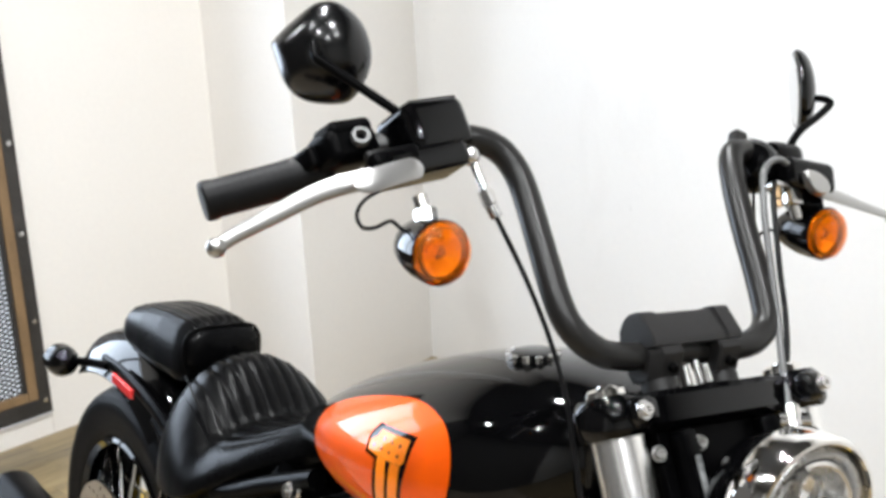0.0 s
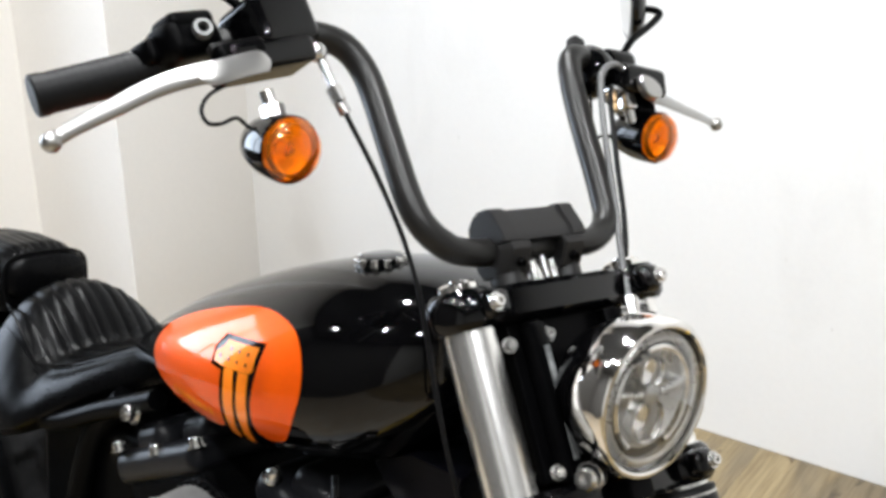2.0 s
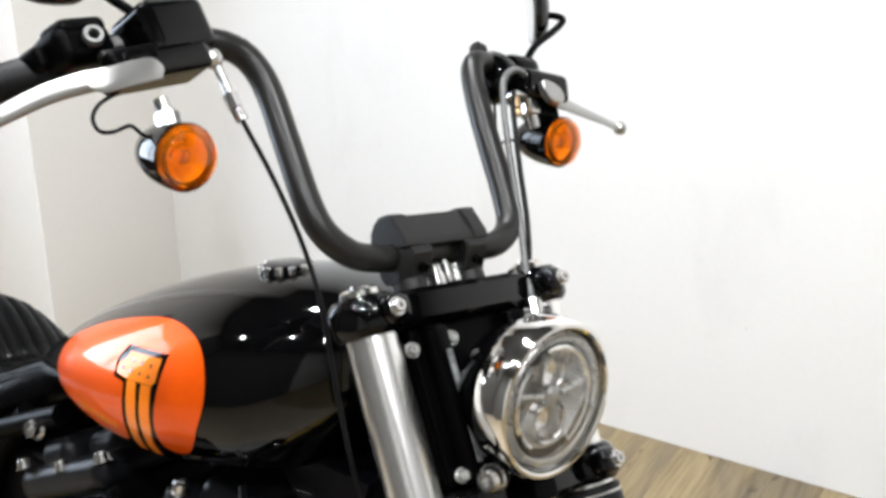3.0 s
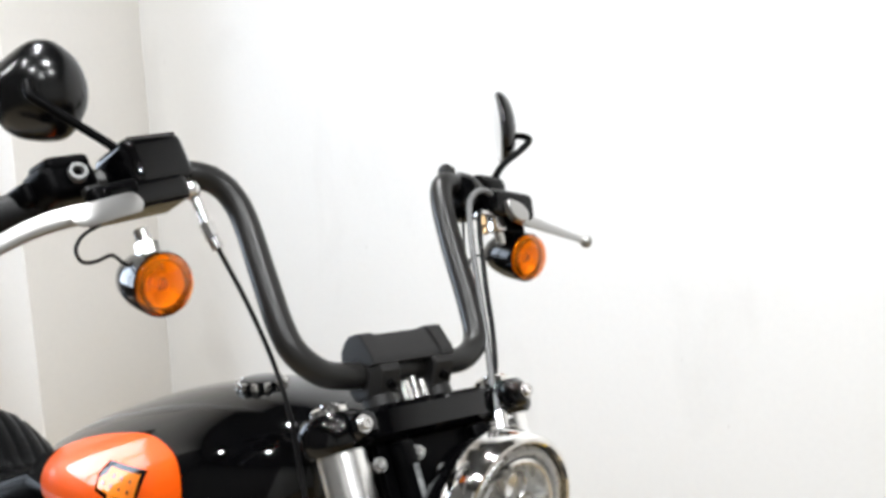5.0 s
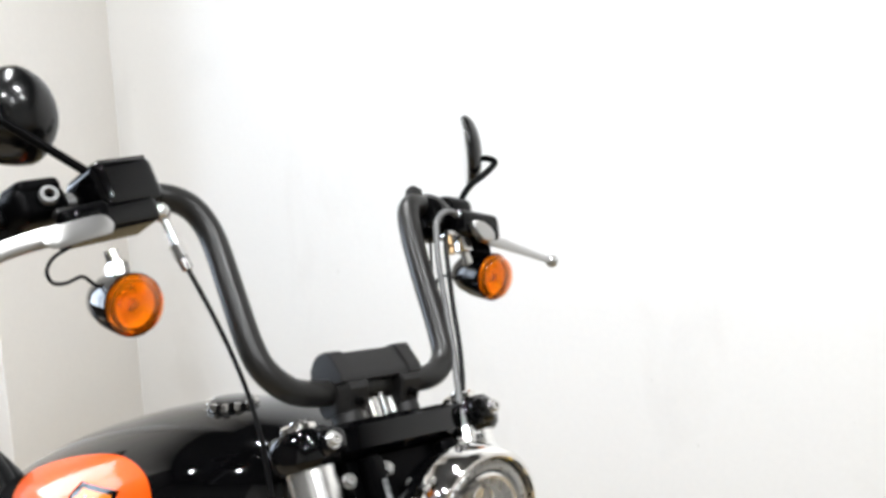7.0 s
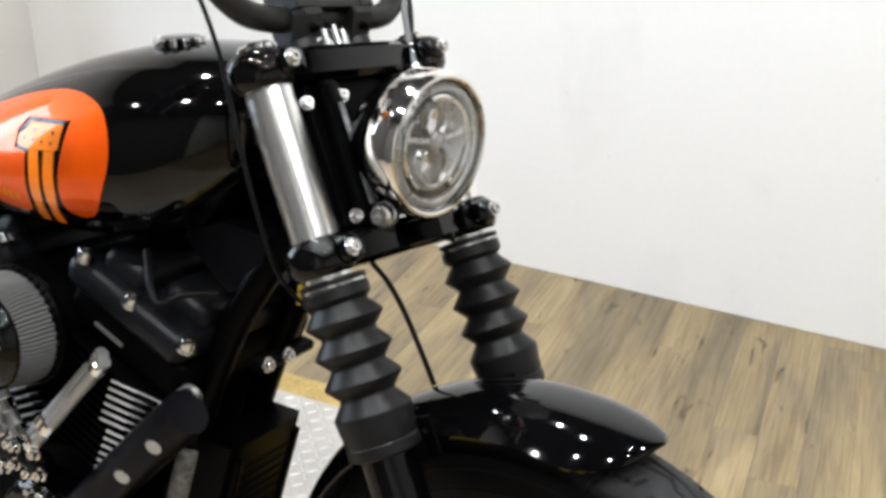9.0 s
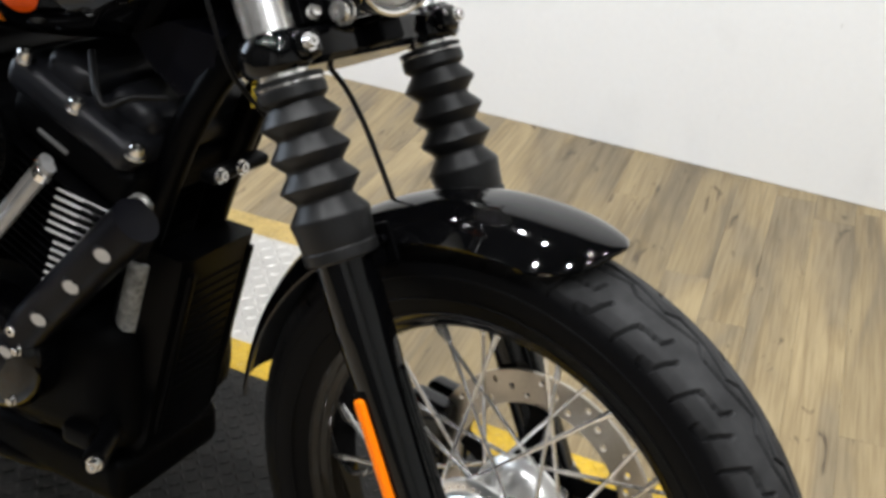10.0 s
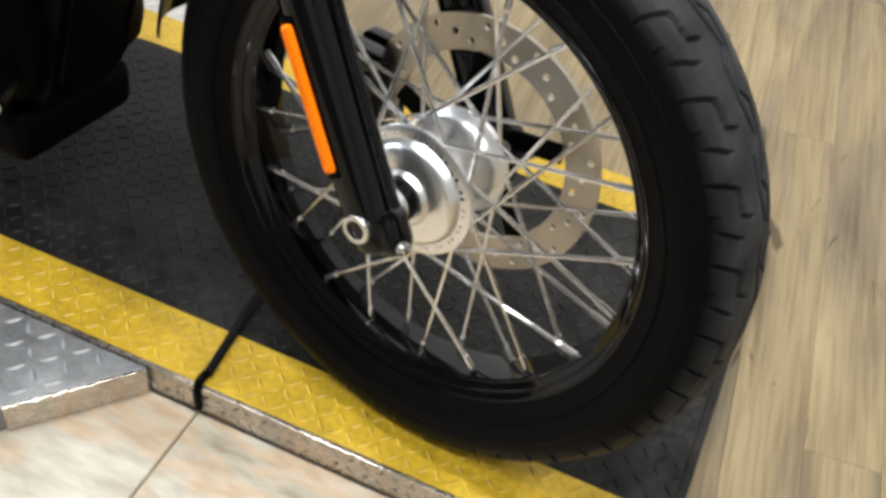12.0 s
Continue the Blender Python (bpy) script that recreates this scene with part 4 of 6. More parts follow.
# headlamp, facing level ahead
LAMP = Matrix.Translation((0.0835, 0, 0.597)) @ LEVEL @ Matrix.Scale(0.93, 4)   # x ahead
lamp = fpart("headlamp", bm_lathe([(0, -0.085), (0.035, -0.082), (0.058, -0.065), (0.070, -0.040), (0.074, -0.020), (0.0, -0.020)], 56, "X", at=LAMP), GLOSS, "round headlamp in a chrome ring on a black bowl")
part("trim_ring", bm_lathe([(0.0725, -0.026), (0.0790, -0.025), (0.0805, -0.020), (0.0805, 0.004), (0.0795, 0.010), (0.0765, 0.0135), (0.0735, 0.0140), (0.0715, 0.0125), (0.0710, 0.006), (0.0710, -0.020)], 80, "X", at=LAMP, closed=True), CHROME, lamp, "polished chrome trim ring")
# solid ring in the gap; the gap's shade is put into its near-black colour
part("groove", bm_lathe([(0.0480, -0.006), (0.0712, -0.006), (0.0712, 0.0045), (0.0660, 0.0035), (0.0480, 0.0)], 64, "X", at=LAMP, closed=True), GAPSHADE, lamp, "ring filling the gap, coloured as its shade")
part("inner_ring", bm_lathe([(0.0585, 0.001), (0.0672, 0.001), (0.0672, 0.0075), (0.0650, 0.0100), (0.0610, 0.0100), (0.0585, 0.0080)], 72, "X", at=LAMP, closed=True), LAMPGREY, lamp, "grey inner ring")
part("reflector_bowl", bm_lathe([(0, -0.014), (0.022, -0.012), (0.036, -0.006), (0.0475, 0.003), (0.0490, 0.003), (0.044, -0.008), (0.0, -0.016)], 56, "X", at=LAMP), LAMPGREY, lamp, "silvered reflector bowl")
for a0, arc in ((28, 168), (208, 118)):
    part("light_guide", bm_lathe([(0.0478, 0.002), (0.0490, 0.0075), (0.0520, 0.0090), (0.0548, 0.0070), (0.0548, 0.002)], 48, "X", at=LAMP @ pose(0, 0, 0, a0), closed=True, arc=arc), CHROME, lamp, "bright light guide arc")
for y0, z0, y1, z1 in ((-0.046, 0.010, -0.012, 0.005), (0.046, 0.010, 0.012, 0.005), (0.0, 0.006, 0.0, -0.008)):
    part("divider", bm_rod(LAMP @ Vector((0.003, y0, z0)), LAMP @ Vector((0.004, y1, z1)), 0.0036, 12, bevel=0.001), LAMPGREY, lamp)
part("divider_boss", bm_lathe([(0, 0.0085), (0.007, 0.0080), (0.011, 0.005), (0.012, -0.006), (0, -0.006)], 6, "X", at=LAMP @ pose(0, 0, 0.004)), LAMPGREY, lamp)
for y, z, r in ((0.0, 0.0265, 0.0135), (0.0, -0.0225, 0.0200)):
    part("projector", bm_lathe([(0, 0.008), (r * 0.5, 0.0065), (r * 0.9, 0.002), (r, -0.004), (0, -0.004)], 36, "X", at=LAMP @ pose(0, y, z)), GLASS, lamp, "clear projector lens")
    part("bezel", bm_lathe([(r, -0.006), (r, 0.003), (r + 0.002, 0.005), (r + 0.0035, 0.003), (r + 0.0035, -0.006)], 36, "X", at=LAMP @ pose(0, y, z), closed=True), STEEL, lamp)
cover = part("cover_glass", bm_lathe([(0, 0.0225), (0.02, 0.0215), (0.04, 0.0185), (0.055, 0.0145), (0.0660, 0.0105), (0.0706, 0.0080), (0.0706, 0.0065), (0.0660, 0.0092), (0.055, 0.0130), (0.04, 0.0170), (0.02, 0.020), (0, 0.021)], 64, "X", at=LAMP), GLASS, lamp, "clear domed cover glass")
cover.visible_shadow = False
part("mount", bm_box(0.04, 0.034, 0.024, 0.005, pose(0.030, 0, 0.520)), SATIN, lamp)
part("pivot", bm_rod((0.050, -0.050, 0.545), (0.052, -0.066, 0.543), 0.012, 20, bevel=0.003), SATIN, lamp)
part("mount_bolt", bm_bolt((0.052, -0.064, 0.543), (0.06, -0.10, 0.543), 0.010, 0.010), STEEL, lamp)

# risers and handlebar
def cap_profile(grow):
    """The clamp cap's section in x and z, with a long slope to the front."""
    return [(-0.0200 - grow, 0.7655), (-0.0195 - grow, 0.7780), (-0.0160 - grow, 0.7880 + grow), (-0.0090, 0.7960 + grow), (0.0, 0.7995 + grow), (0.0125, 0.7985 + grow), (0.0155 + grow, 0.7960 + grow), (0.0255 + grow, 0.7730), (0.0255 + grow, 0.7655)]


riser = fpart("riser_cap", joined(
    bm_loft([[(x, y, z) for x, z in cap_profile(0.0)] for y in (-0.060, 0.038)]),
    *[bm_loft([[(x, y + e, z) for x, z in cap_profile(g)] for e, g in ((-0.0095, 0.0), (-0.0080, 0.0025), (0.0080, 0.0025), (0.0095, 0.0))]) for y in (-0.0565, 0.0345)]), RISER, "matt black handlebar clamp cap", 30)
for y, outer in ((-0.0490, -1), (0.0280, 1)):
    sides = [(outer * 0.0170, 0.010), (outer * 0.0090, 0.0), (-outer * 0.0140, 0.0), (-outer * 0.0160, 0.002)]
    post = part("riser", joined(
        bm_loft([[(x, y + e, z) for x, z in ((-0.020, 0.7645), (0.0275 - d, 0.7645), (0.0285 - d, 0.7570), (0.0150 - d, 0.7380), (-0.014, 0.7380), (-0.019, 0.7480))] for e, d in sides]),
        bm_lathe([(0, 0.722), (0.0165, 0.722), (0.0165, 0.734), (0.0150, 0.742), (0, 0.742)], 28, at=pose(0, y, 0))), RISER, riser, "cast riser")
    part("bolt", bm_bolt((0.0195, y - outer * 0.003, 0.7465), (0.05, y - outer * 0.003, 0.722), 0.005), SATIN, post)
for x, y, z, r in ((0.004, -0.018, 0.741, 0.0045), (0.010, -0.008, 0.744, 0.0035), (0.008, 0.004, 0.739, 0.0050)):
    part("clamp_screw", bm_rod((x, y, 0.728), (x, y, z + 0.008), r, 12, bevel=0.001), STEEL, riser, "bright bridge screw")
near_bar = [(0.0, -0.030, 0.764), (0.0, -0.060, 0.7625), (0.0007, -0.086, 0.7640), (0.0002, -0.110, 0.7715), (-0.0015, -0.1305, 0.7935), (-0.0048, -0.1370, 0.8226), (-0.0123, -0.1362, 0.8801), (-0.0200, -0.1352, 0.9370), (-0.0236, -0.1412, 0.9655), (-0.0260, -0.1545, 0.9830), (-0.0285, -0.1770, 0.9915), (-0.038, -0.212, 0.9960), (-0.056, -0.290, 0.987), (-0.090, -0.423, 0.956)]
far_bar = [(0.0, 0.030, 0.762), (0.001, 0.0720, 0.7615), (0.0003, 0.0965, 0.7710), (-0.0007, 0.1090, 0.7857), (-0.0027, 0.1145, 0.8050), (-0.0067, 0.1203, 0.8380), (-0.0112, 0.1251, 0.8719), (-0.0158, 0.1309, 0.9065), (-0.0206, 0.1387, 0.9420), (-0.0249, 0.1490, 0.9690), (-0.0275, 0.1640, 0.9810), (-0.036, 0.192, 0.9790), (-0.058, 0.240, 0.966), (-0.115, 0.343, 0.9532)]
bar_path = near_bar[::-1] + far_bar
fpart("handlebar", bm_tube(bar_path, 0.0134, 24, 6), BAR, "tall satin black handlebar")


# ---- controls ----
def bar_at(k):
    """A place along the outer, nearly straight half of the bar, 0 at its upper bend and 1 at its end (right side)."""
    a, b = Vector((-0.037, -0.200, 0.997)), Vector((-0.090, -0.423, 0.956))
    return a.lerp(b, k)


def rounded(points):
    """The closed outline through the points with softened corners (corner cutting)."""
    pts = [Vector(p) for p in points]
    for _ in range(2):
        out = []
        for a, b in zip(pts, pts[1:] + pts[:1]):
            out += [a.lerp(b, 0.25), a.lerp(b, 0.75)]
        pts = out
    return [(p.x, p.y) for p in pts]


def grip(s):
    p, q = (bar_at(0.50), bar_at(1.005)) if s < 0 else (Vector((-0.058, 0.240, 0.966)), Vector((-0.116, 0.345, 0.953)))
    h = (q - p).length
    prof = [(0, 0), (0.0195, 0), (0.0205, 0.003), (0.0195, 0.011), (0.0175, 0.013), (0.0172, 0.017)]
    for k in range(12):
        z = 0.02 + (h - 0.034) * k / 12
        prof += [(0.0171, z), (0.0173, z + 0.002), (0.0173, z + 0.006)]
    prof += [(0.0172, h - 0.012), (0.0182, h - 0.009), (0.0182, h - 0.002), (0.0165, h), (0, h)]
    fpart("grip", bm_lathe(prof, 36, at=toward(p, q)), GRIP, "black rubber handlebar grip")


def lever(s):
    pts = [(0.000, -0.255, 0.952), (-0.004, -0.285, 0.946), (-0.010, -0.320, 0.941), (-0.018, -0.350, 0.934), (-0.027, -0.385, 0.920), (-0.036, -0.415, 0.908), (-0.042, -0.432, 0.899)]
    pts = [Vector(p) for p in pts] if s < 0 else [Vector(p) for p in ((0.002, 0.240, 0.9210), (0.0, 0.2545, 0.9184), (-0.009, 0.287, 0.9150), (-0.018, 0.3195, 0.9113), (-0.030, 0.364, 0.9063), (-0.042, 0.405, 0.9020))]
    blade = fpart("brake_lever" if s < 0 else "clutch_lever", bm_tube(pts, (lambda k: 0.0102 - 0.0042 * k**1.4) if s < 0 else (lambda k: 0.0095 - 0.0045 * k), 18, 8, squash=((1, 0, 0), 0.42)), LEVER, "polished alloy hand lever with a ball end")
    part("ball_end", bm_lathe([(0.0085 * math.sin(math.pi * k / 12), -0.0085 * math.cos(math.pi * k / 12)) for k in range(13)], 24, at=pose(*((-0.043, -0.4330, 0.8985) if s < 0 else (-0.043, 0.4094, 0.9015)))), LEVER, blade)
    if s < 0:
        plate = bm_tube([(0.011, -0.325, 0.929), (0.014, -0.305, 0.935), (0.014, -0.275, 0.943), (0.012, -0.258, 0.946)], lambda k: 0.0102 * (1 - (2 * k - 1) ** 6 * 0.75), 18, 6, squash=((1, 0, 0), 0.22))
    else:
        shape = rounded([(0.2105, 0.9400), (0.2200, 0.9420), (0.2385, 0.9340), (0.2445, 0.9200), (0.2380, 0.9130), (0.2260, 0.9110), (0.2130, 0.9180)])
        plate = bm_loft([[(x, 0.2270 + (y - 0.2270) * k, 0.9265 + (z - 0.9265) * k) for y, z in shape] for x, k in ((0.008, 1.0), (0.0145, 1.0), (0.0165, 0.90), (0.0168, 0.4))])
    part("pivot_plate", plate, LEVER, blade, "polished oval pivot plate")


def turn_signal(s):
    m = Matrix.Translation((-0.014, 0.241 * s if s < 0 else 0.251, 0.875)) @ LEVEL
    body = fpart("turn_signal", bm_lathe([(0, -0.068), (0.008, -0.067), (0.017, -0.060), (0.024, -0.047), (0.0285, -0.028), (0.0300, -0.010), (0.0300, -0.002), (0.0280, -0.002), (0.0272, -0.010), (0.0250, -0.020), (0.018, -0.029), (0, -0.031)], 44, "X", at=m), GLOSS, "black bullet turn signal with an amber lens")
    shell = part("amber_lens", bm_lathe([(0, 0.0150), (0.010, 0.0142), (0.020, 0.0110), (0.0262, 0.0062), (0.0288, -0.001), (0.0288, -0.006), (0.0274, -0.006), (0.0272, -0.001), (0.0248, 0.0045), (0.019, 0.0090), (0.010, 0.0122), (0, 0.0130)], 48, "X", at=m), AMBER, body, "clear amber lens")
    shell.visible_shadow = False
    core = part("reflector_cup", bm_lathe([(0.0262, -0.004), (0.0235, -0.008), (0.0190, -0.016), (0.0120, -0.023), (0, -0.0255), (0, -0.0275), (0.0130, -0.0250), (0.0205, -0.0175), (0.0262, -0.008)], 6, "X", at=m), AMBERCORE, body, "faceted bright reflector", sharp=20)
    part("bulb", bm_lathe([(0, 0.0000), (0.0045, -0.0015), (0.0068, -0.006), (0.0068, -0.014), (0.0050, -0.022), (0, -0.022)], 20, "X", at=m), GLASS, core, "clear bulb")
    part("lens_ring", bm_lathe([(0.0215, 0.0040), (0.0228, 0.0040), (0.0232, -0.003), (0.0212, -0.003)], 40, "X", at=m, closed=True), RISER, core, "dark inner ring")
    stalk = part("stalk", joined(bm_rod((-0.022, 0.243 * s, 0.898), (-0.020, 0.249 * s, 0.932), 0.0075, 14, 0.0068), bm_lathe([(0, -0.006), (0.0105, -0.006), (0.0105, 0.006), (0, 0.006)], 6, at=pose(-0.0215, 0.2455 * s, 0.913)), bm_rod((-0.023, 0.243 * s, 0.890), (-0.022, 0.243 * s, 0.901), 0.011, 18)), STEEL, body, "bright threaded stalk with a nut")
    part("wire", bm_tube([(-0.050, -0.250, 0.902), (-0.045, -0.262, 0.912), (-0.040, -0.2724, 0.9155), (-0.033, -0.292, 0.9075), (-0.030, -0.3055, 0.9075), (-0.030, -0.3085, 0.9190), (-0.030, -0.2990, 0.9320), (-0.030, -0.280, 0.942)] if s < 0 else [(-0.060, 0.235, 0.888), (-0.058, 0.215, 0.897), (-0.052, 0.190, 0.890), (-0.046, 0.180, 0.882), (-0.044, 0.176, 0.894), (-0.042, 0.184, 0.925), (-0.040, 0.190, 0.95)], 0.0018, 10), CABLE, body, "thin black wire")


for s in (-1, 1):
    grip(s)
    lever(s)
    turn_signal(s)

# right side: switch housing, reservoir, perch
switch = fpart("switch_housing", joined(
    bm_box(0.044, 0.060, 0.036, 0.012, pose(-0.046, -0.302, 0.987, 14, 0, 14), 4),
    bm_box(0.034, 0.050, 0.016, 0.007, pose(-0.040, -0.303, 1.0015, 14, 0, 14), 3),
    bm_box(0.030, 0.016, 0.022, 0.006, pose(-0.054, -0.335, 0.979, 14, 0, 14), 3)), SATIN, "black right switch housing")
part("button", bm_lathe([(0.0046, 0.003), (0.0052, 0.004), (0.0080, 0.004), (0.0090, 0.002), (0.0090, -0.004), (0.0046, -0.004)], 24, at=toward((-0.019, -0.2965, 0.9885), (0.02, -0.3065, 0.9905)), closed=True), GREYCABLE, switch, "grey ringed switch button")
part("lower_button", bm_box(0.012, 0.020, 0.010, 0.004, pose(-0.016, -0.288, 0.9685, 12)), RISER, switch)
tank_box = fpart("brake_reservoir", joined(
    bm_box(0.060, 0.070, 0.050, 0.011, pose(-0.028, -0.226, 0.996, 11, 0, 6), 4),
    bm_box(0.048, 0.096, 0.027, 0.008, pose(-0.020, -0.246, 0.9610, 12, 0, 6), 3)), GLOSS, "black brake fluid reservoir on the handlebar")
part("lid", bm_box(0.046, 0.056, 0.004, 0.0018, pose(-0.028, -0.226, 1.0205, 11, 0, 6), 3), SATIN, tank_box, "flat black lid")
part("clamp", bm_box(0.044, 0.022, 0.050, 0.008, pose(-0.042, -0.236, 0.988, 10, 0, 6), 3), SATIN, tank_box)
part("lever_housing", bm_box(0.020, 0.050, 0.020, 0.007, pose(-0.004, -0.276, 0.960, 12), 3), SATIN, tank_box)
part("banjo_bolt", joined(bm_lathe([(0, -0.010), (0.009, -0.010), (0.009, 0.002), (0.0075, 0.004), (0.0075, 0.010), (0, 0.010)], 6, at=toward((-0.012, -0.199, 0.967), (-0.012, -0.16, 0.972))), bm_lathe([(0.0095 * math.sin(math.pi * k / 8), -0.0095 * math.cos(math.pi * k / 8)) for k in range(9)], 18, at=pose(-0.010, -0.194, 0.966))), STEEL, tank_box, "bright hose fitting")

# left side: perch, round switch pod, clip at the bar's bend
pod = fpart("clutch_perch", joined(
    bm_box(0.050, 0.052, 0.044, 0.014, pose(-0.042, 0.236, 0.970, -12, 0, -10), 4),
    bm_box(0.036, 0.066, 0.036, 0.009, pose(-0.010, 0.234, 0.940, -14, 0, -8), 3)), GLOSS, "black clutch lever perch and switch pod")
part("pod_drum", bm_lathe([(0, -0.020), (0.022, -0.020), (0.030, -0.011), (0.031, 0.0), (0.030, 0.011), (0.022, 0.020), (0, 0.020)], 36, at=toward((-0.040, 0.195, 0.967), (-0.06, 0.3, 0.945))), GLOSS, pod)
part("clip", bm_box(0.016, 0.018, 0.026, 0.004, pose(-0.030, 0.1715, 0.992, -25)), RISER, pod, "small black cable clip")
part("bracket", bm_box(0.016, 0.040, 0.006, 0.002, pose(-0.012, 0.2035, 0.9315, -8)), STEEL, pod, "bright signal bracket")
part("terminal", joined(bm_rod((-0.012, 0.189, 0.931), (-0.012, 0.1875, 0.917), 0.0058, 12, bevel=0.001), bm_rod((-0.012, 0.1875, 0.916), (-0.012, 0.187, 0.908), 0.0045, 12)), BRASS, pod, "small brass terminal")
part("nut_block", joined(bm_box(0.016, 0.018, 0.020, 0.004, pose(-0.010, 0.2085, 0.918, -8)), bm_rod((-0.012, 0.2095, 0.910), (-0.016, 0.214, 0.896), 0.006, 12)), STEEL, pod, "bright clamp nut")
part("adjuster_box", bm_box(0.022, 0.036, 0.022, 0.006, pose(-0.018, 0.238, 0.9135, -10), 3), SATIN, pod)


def mirror(m, stem, label, side, deep, size=0.95):
    shape = [(-1.06, 0.30), (-1.02, 0.12), (-0.80, -0.66), (-0.45, -0.93), (0.10, -1.02), (0.58, -0.98), (0.95, -0.45), (1.04, 0.05), (0.86, 0.62), (0.42, 1.00), (0.02, 1.04), (-0.30, 0.88)]
    shape = [(side * a, b) for a, b in shape]

    def outline(w, h, x):
        return [m @ Vector((x, a * w, b * h)) for a, b in rounded(shape)]
    shell = fpart("mirror", bm_loft([outline(w * size, h * size, x * deep) for w, h, x in ((0.0470, 0.0485, -0.006), (0.0500, 0.0510, -0.004), (0.0505, 0.0515, 0.000), (0.0485, 0.0495, 0.006), (0.0445, 0.045, 0.012), (0.038, 0.038, 0.0175), (0.029, 0.029, 0.022), (0.018, 0.018, 0.025), (0.006, 0.006, 0.0262))]), SHELL, label)
    part("mirror_glass", bm_loft([outline(w * size, h * size, x * deep) for w, h, x in ((0.0430, 0.0442, -0.0064), (0.0430, 0.0442, -0.0070), (0.0420, 0.0432, -0.0074))]), MIRROR, shell, "silvered mirror glass")
    if side > 0:
        hub_end = m @ Vector((0.0262 * deep + 0.006, 0.004, -0.004))
        stem = stem + [hub_end + Vector((0.006, 0.010, -0.012)), hub_end + Vector((0.004, 0.0, -0.002)), m @ Vector((0.0262 * deep - 0.002, 0.002, 0.008))]
    part("stem", bm_tube(stem, 0.0046, 14, 8), SATIN, shell, "bent black mirror stem")
    part("stem_foot", bm_lathe([(0, -0.006), (0.010, -0.006), (0.010, 0.003), (0.007, 0.008), (0, 0.008)], 20, at=toward(stem[0], stem[1])), SATIN, shell)


mirror(Matrix.Translation((-0.082, -0.289, 1.103)) @ LEVEL @ pose(0, 0, 0, 5, 0, -38), [(-0.034, -0.236, 1.008), (-0.036, -0.244, 1.020)], "black mirror with a teardrop shell and bent stem", 1, 1.45, 0.94)
mirror(Matrix.Translation((-0.060, 0.333, 1.077)) @ LEVEL @ pose(0, 0, 0, 4, 0, 51) @ pose(0, 0, 0, 0, -8, 0), [(-0.036, 0.247, 0.974), (-0.036, 0.262, 0.992), (-0.037, 0.288, 1.012), (-0.039, 0.325, 1.030), (-0.040, 0.352, 1.045), (-0.040, 0.358, 1.052), (-0.044, 0.350, 1.058), (-0.050, 0.335, 1.060)], "black mirror turned edge-on with a cranked stem", -1, 0.75)

# cables
fpart("brake_hose", bm_tube([(-0.010, -0.194, 0.965), (-0.004, -0.193, 0.945), (0.0, -0.192, 0.927), (0.0, -0.187, 0.905), (0.0, -0.170, 0.847), (0.0, -0.158, 0.787), (-0.004, -0.152, 0.735), (-0.012, -0.150, 0.690), (-0.020, -0.149, 0.640), (-0.030, -0.145, 0.580), (-0.045, -0.130, 0.52), (-0.06, -0.09, 0.47)], 0.0024, 12, 8), CABLE, "black braided brake hose")
fpart("hose_fitting", joined(bm_rod((-0.006, -0.1935, 0.955), (0.0, -0.192, 0.925), 0.0042, 12), bm_rod((-0.001, -0.1922, 0.928), (0.0, -0.1895, 0.914), 0.0068, 6), bm_rod((0.0, -0.1895, 0.913), (0.0, -0.186, 0.902), 0.0058, 14)), STEEL, "bright crimped hose fitting")
fpart("clutch_cable", bm_tube([(-0.004, 0.212, 0.952), (0.004, 0.192, 0.957), (0.008, 0.172, 0.9535), (0.010, 0.156, 0.943), (0.010, 0.1484, 0.9287), (0.010, 0.136, 0.8893), (0.010, 0.124, 0.8317), (0.010, 0.1139, 0.7819), (0.016, 0.0958, 0.7325), (0.022, 0.084, 0.700), (0.022, 0.080, 0.690)], 0.0036, 14, 8), GREYCABLE, "grey sheathed clutch cable")
fpart("speed_cable", bm_tube([(0.006, 0.170, 0.930), (0.010, 0.157, 0.912), (0.014, 0.144, 0.880), (0.014, 0.132, 0.832), (0.014, 0.121, 0.782), (0.010, 0.108, 0.735), (-0.01, 0.10, 0.70)], 0.0030, 12, 8), CABLE, "black sheathed cable")
fpart("cable_guide", joined(bm_rod((0.022, 0.084, 0.694), (0.026, 0.076, 0.668), 0.0095, 18), bm_rod((0.020, 0.066, 0.682), (0.03, 0.094, 0.678), 0.007, 14)), STEEL, "bright cable guide above the headlamp")
fpart("fender_hose", bm_tube([(-0.038, -0.010, 0.505), (-0.036, 0.002, 0.480), (-0.040, 0.016, 0.445), (-0.040, 0.022, 0.40), (-0.040, 0.026, 0.358)], 0.0030, 12, 8), CABLE, "black hose behind the fork")

# fuel tank: half width, top and bottom along x
TANK = [(-0.365, 0.045, 0.925, 0.865), (-0.385, 0.085, 0.946, 0.832), (-0.42, 0.122, 0.957, 0.797), (-0.47, 0.150, 0.962, 0.757), (-0.54, 0.166, 0.957, 0.735), (-0.62, 0.168, 0.940, 0.724), (-0.70, 0.157, 0.915, 0.722), (-0.78, 0.135, 0.884, 0.726), (-0.86, 0.104, 0.846, 0.730), (-0.93, 0.073, 0.806, 0.728), (-0.985, 0.045, 0.772, 0.722)]


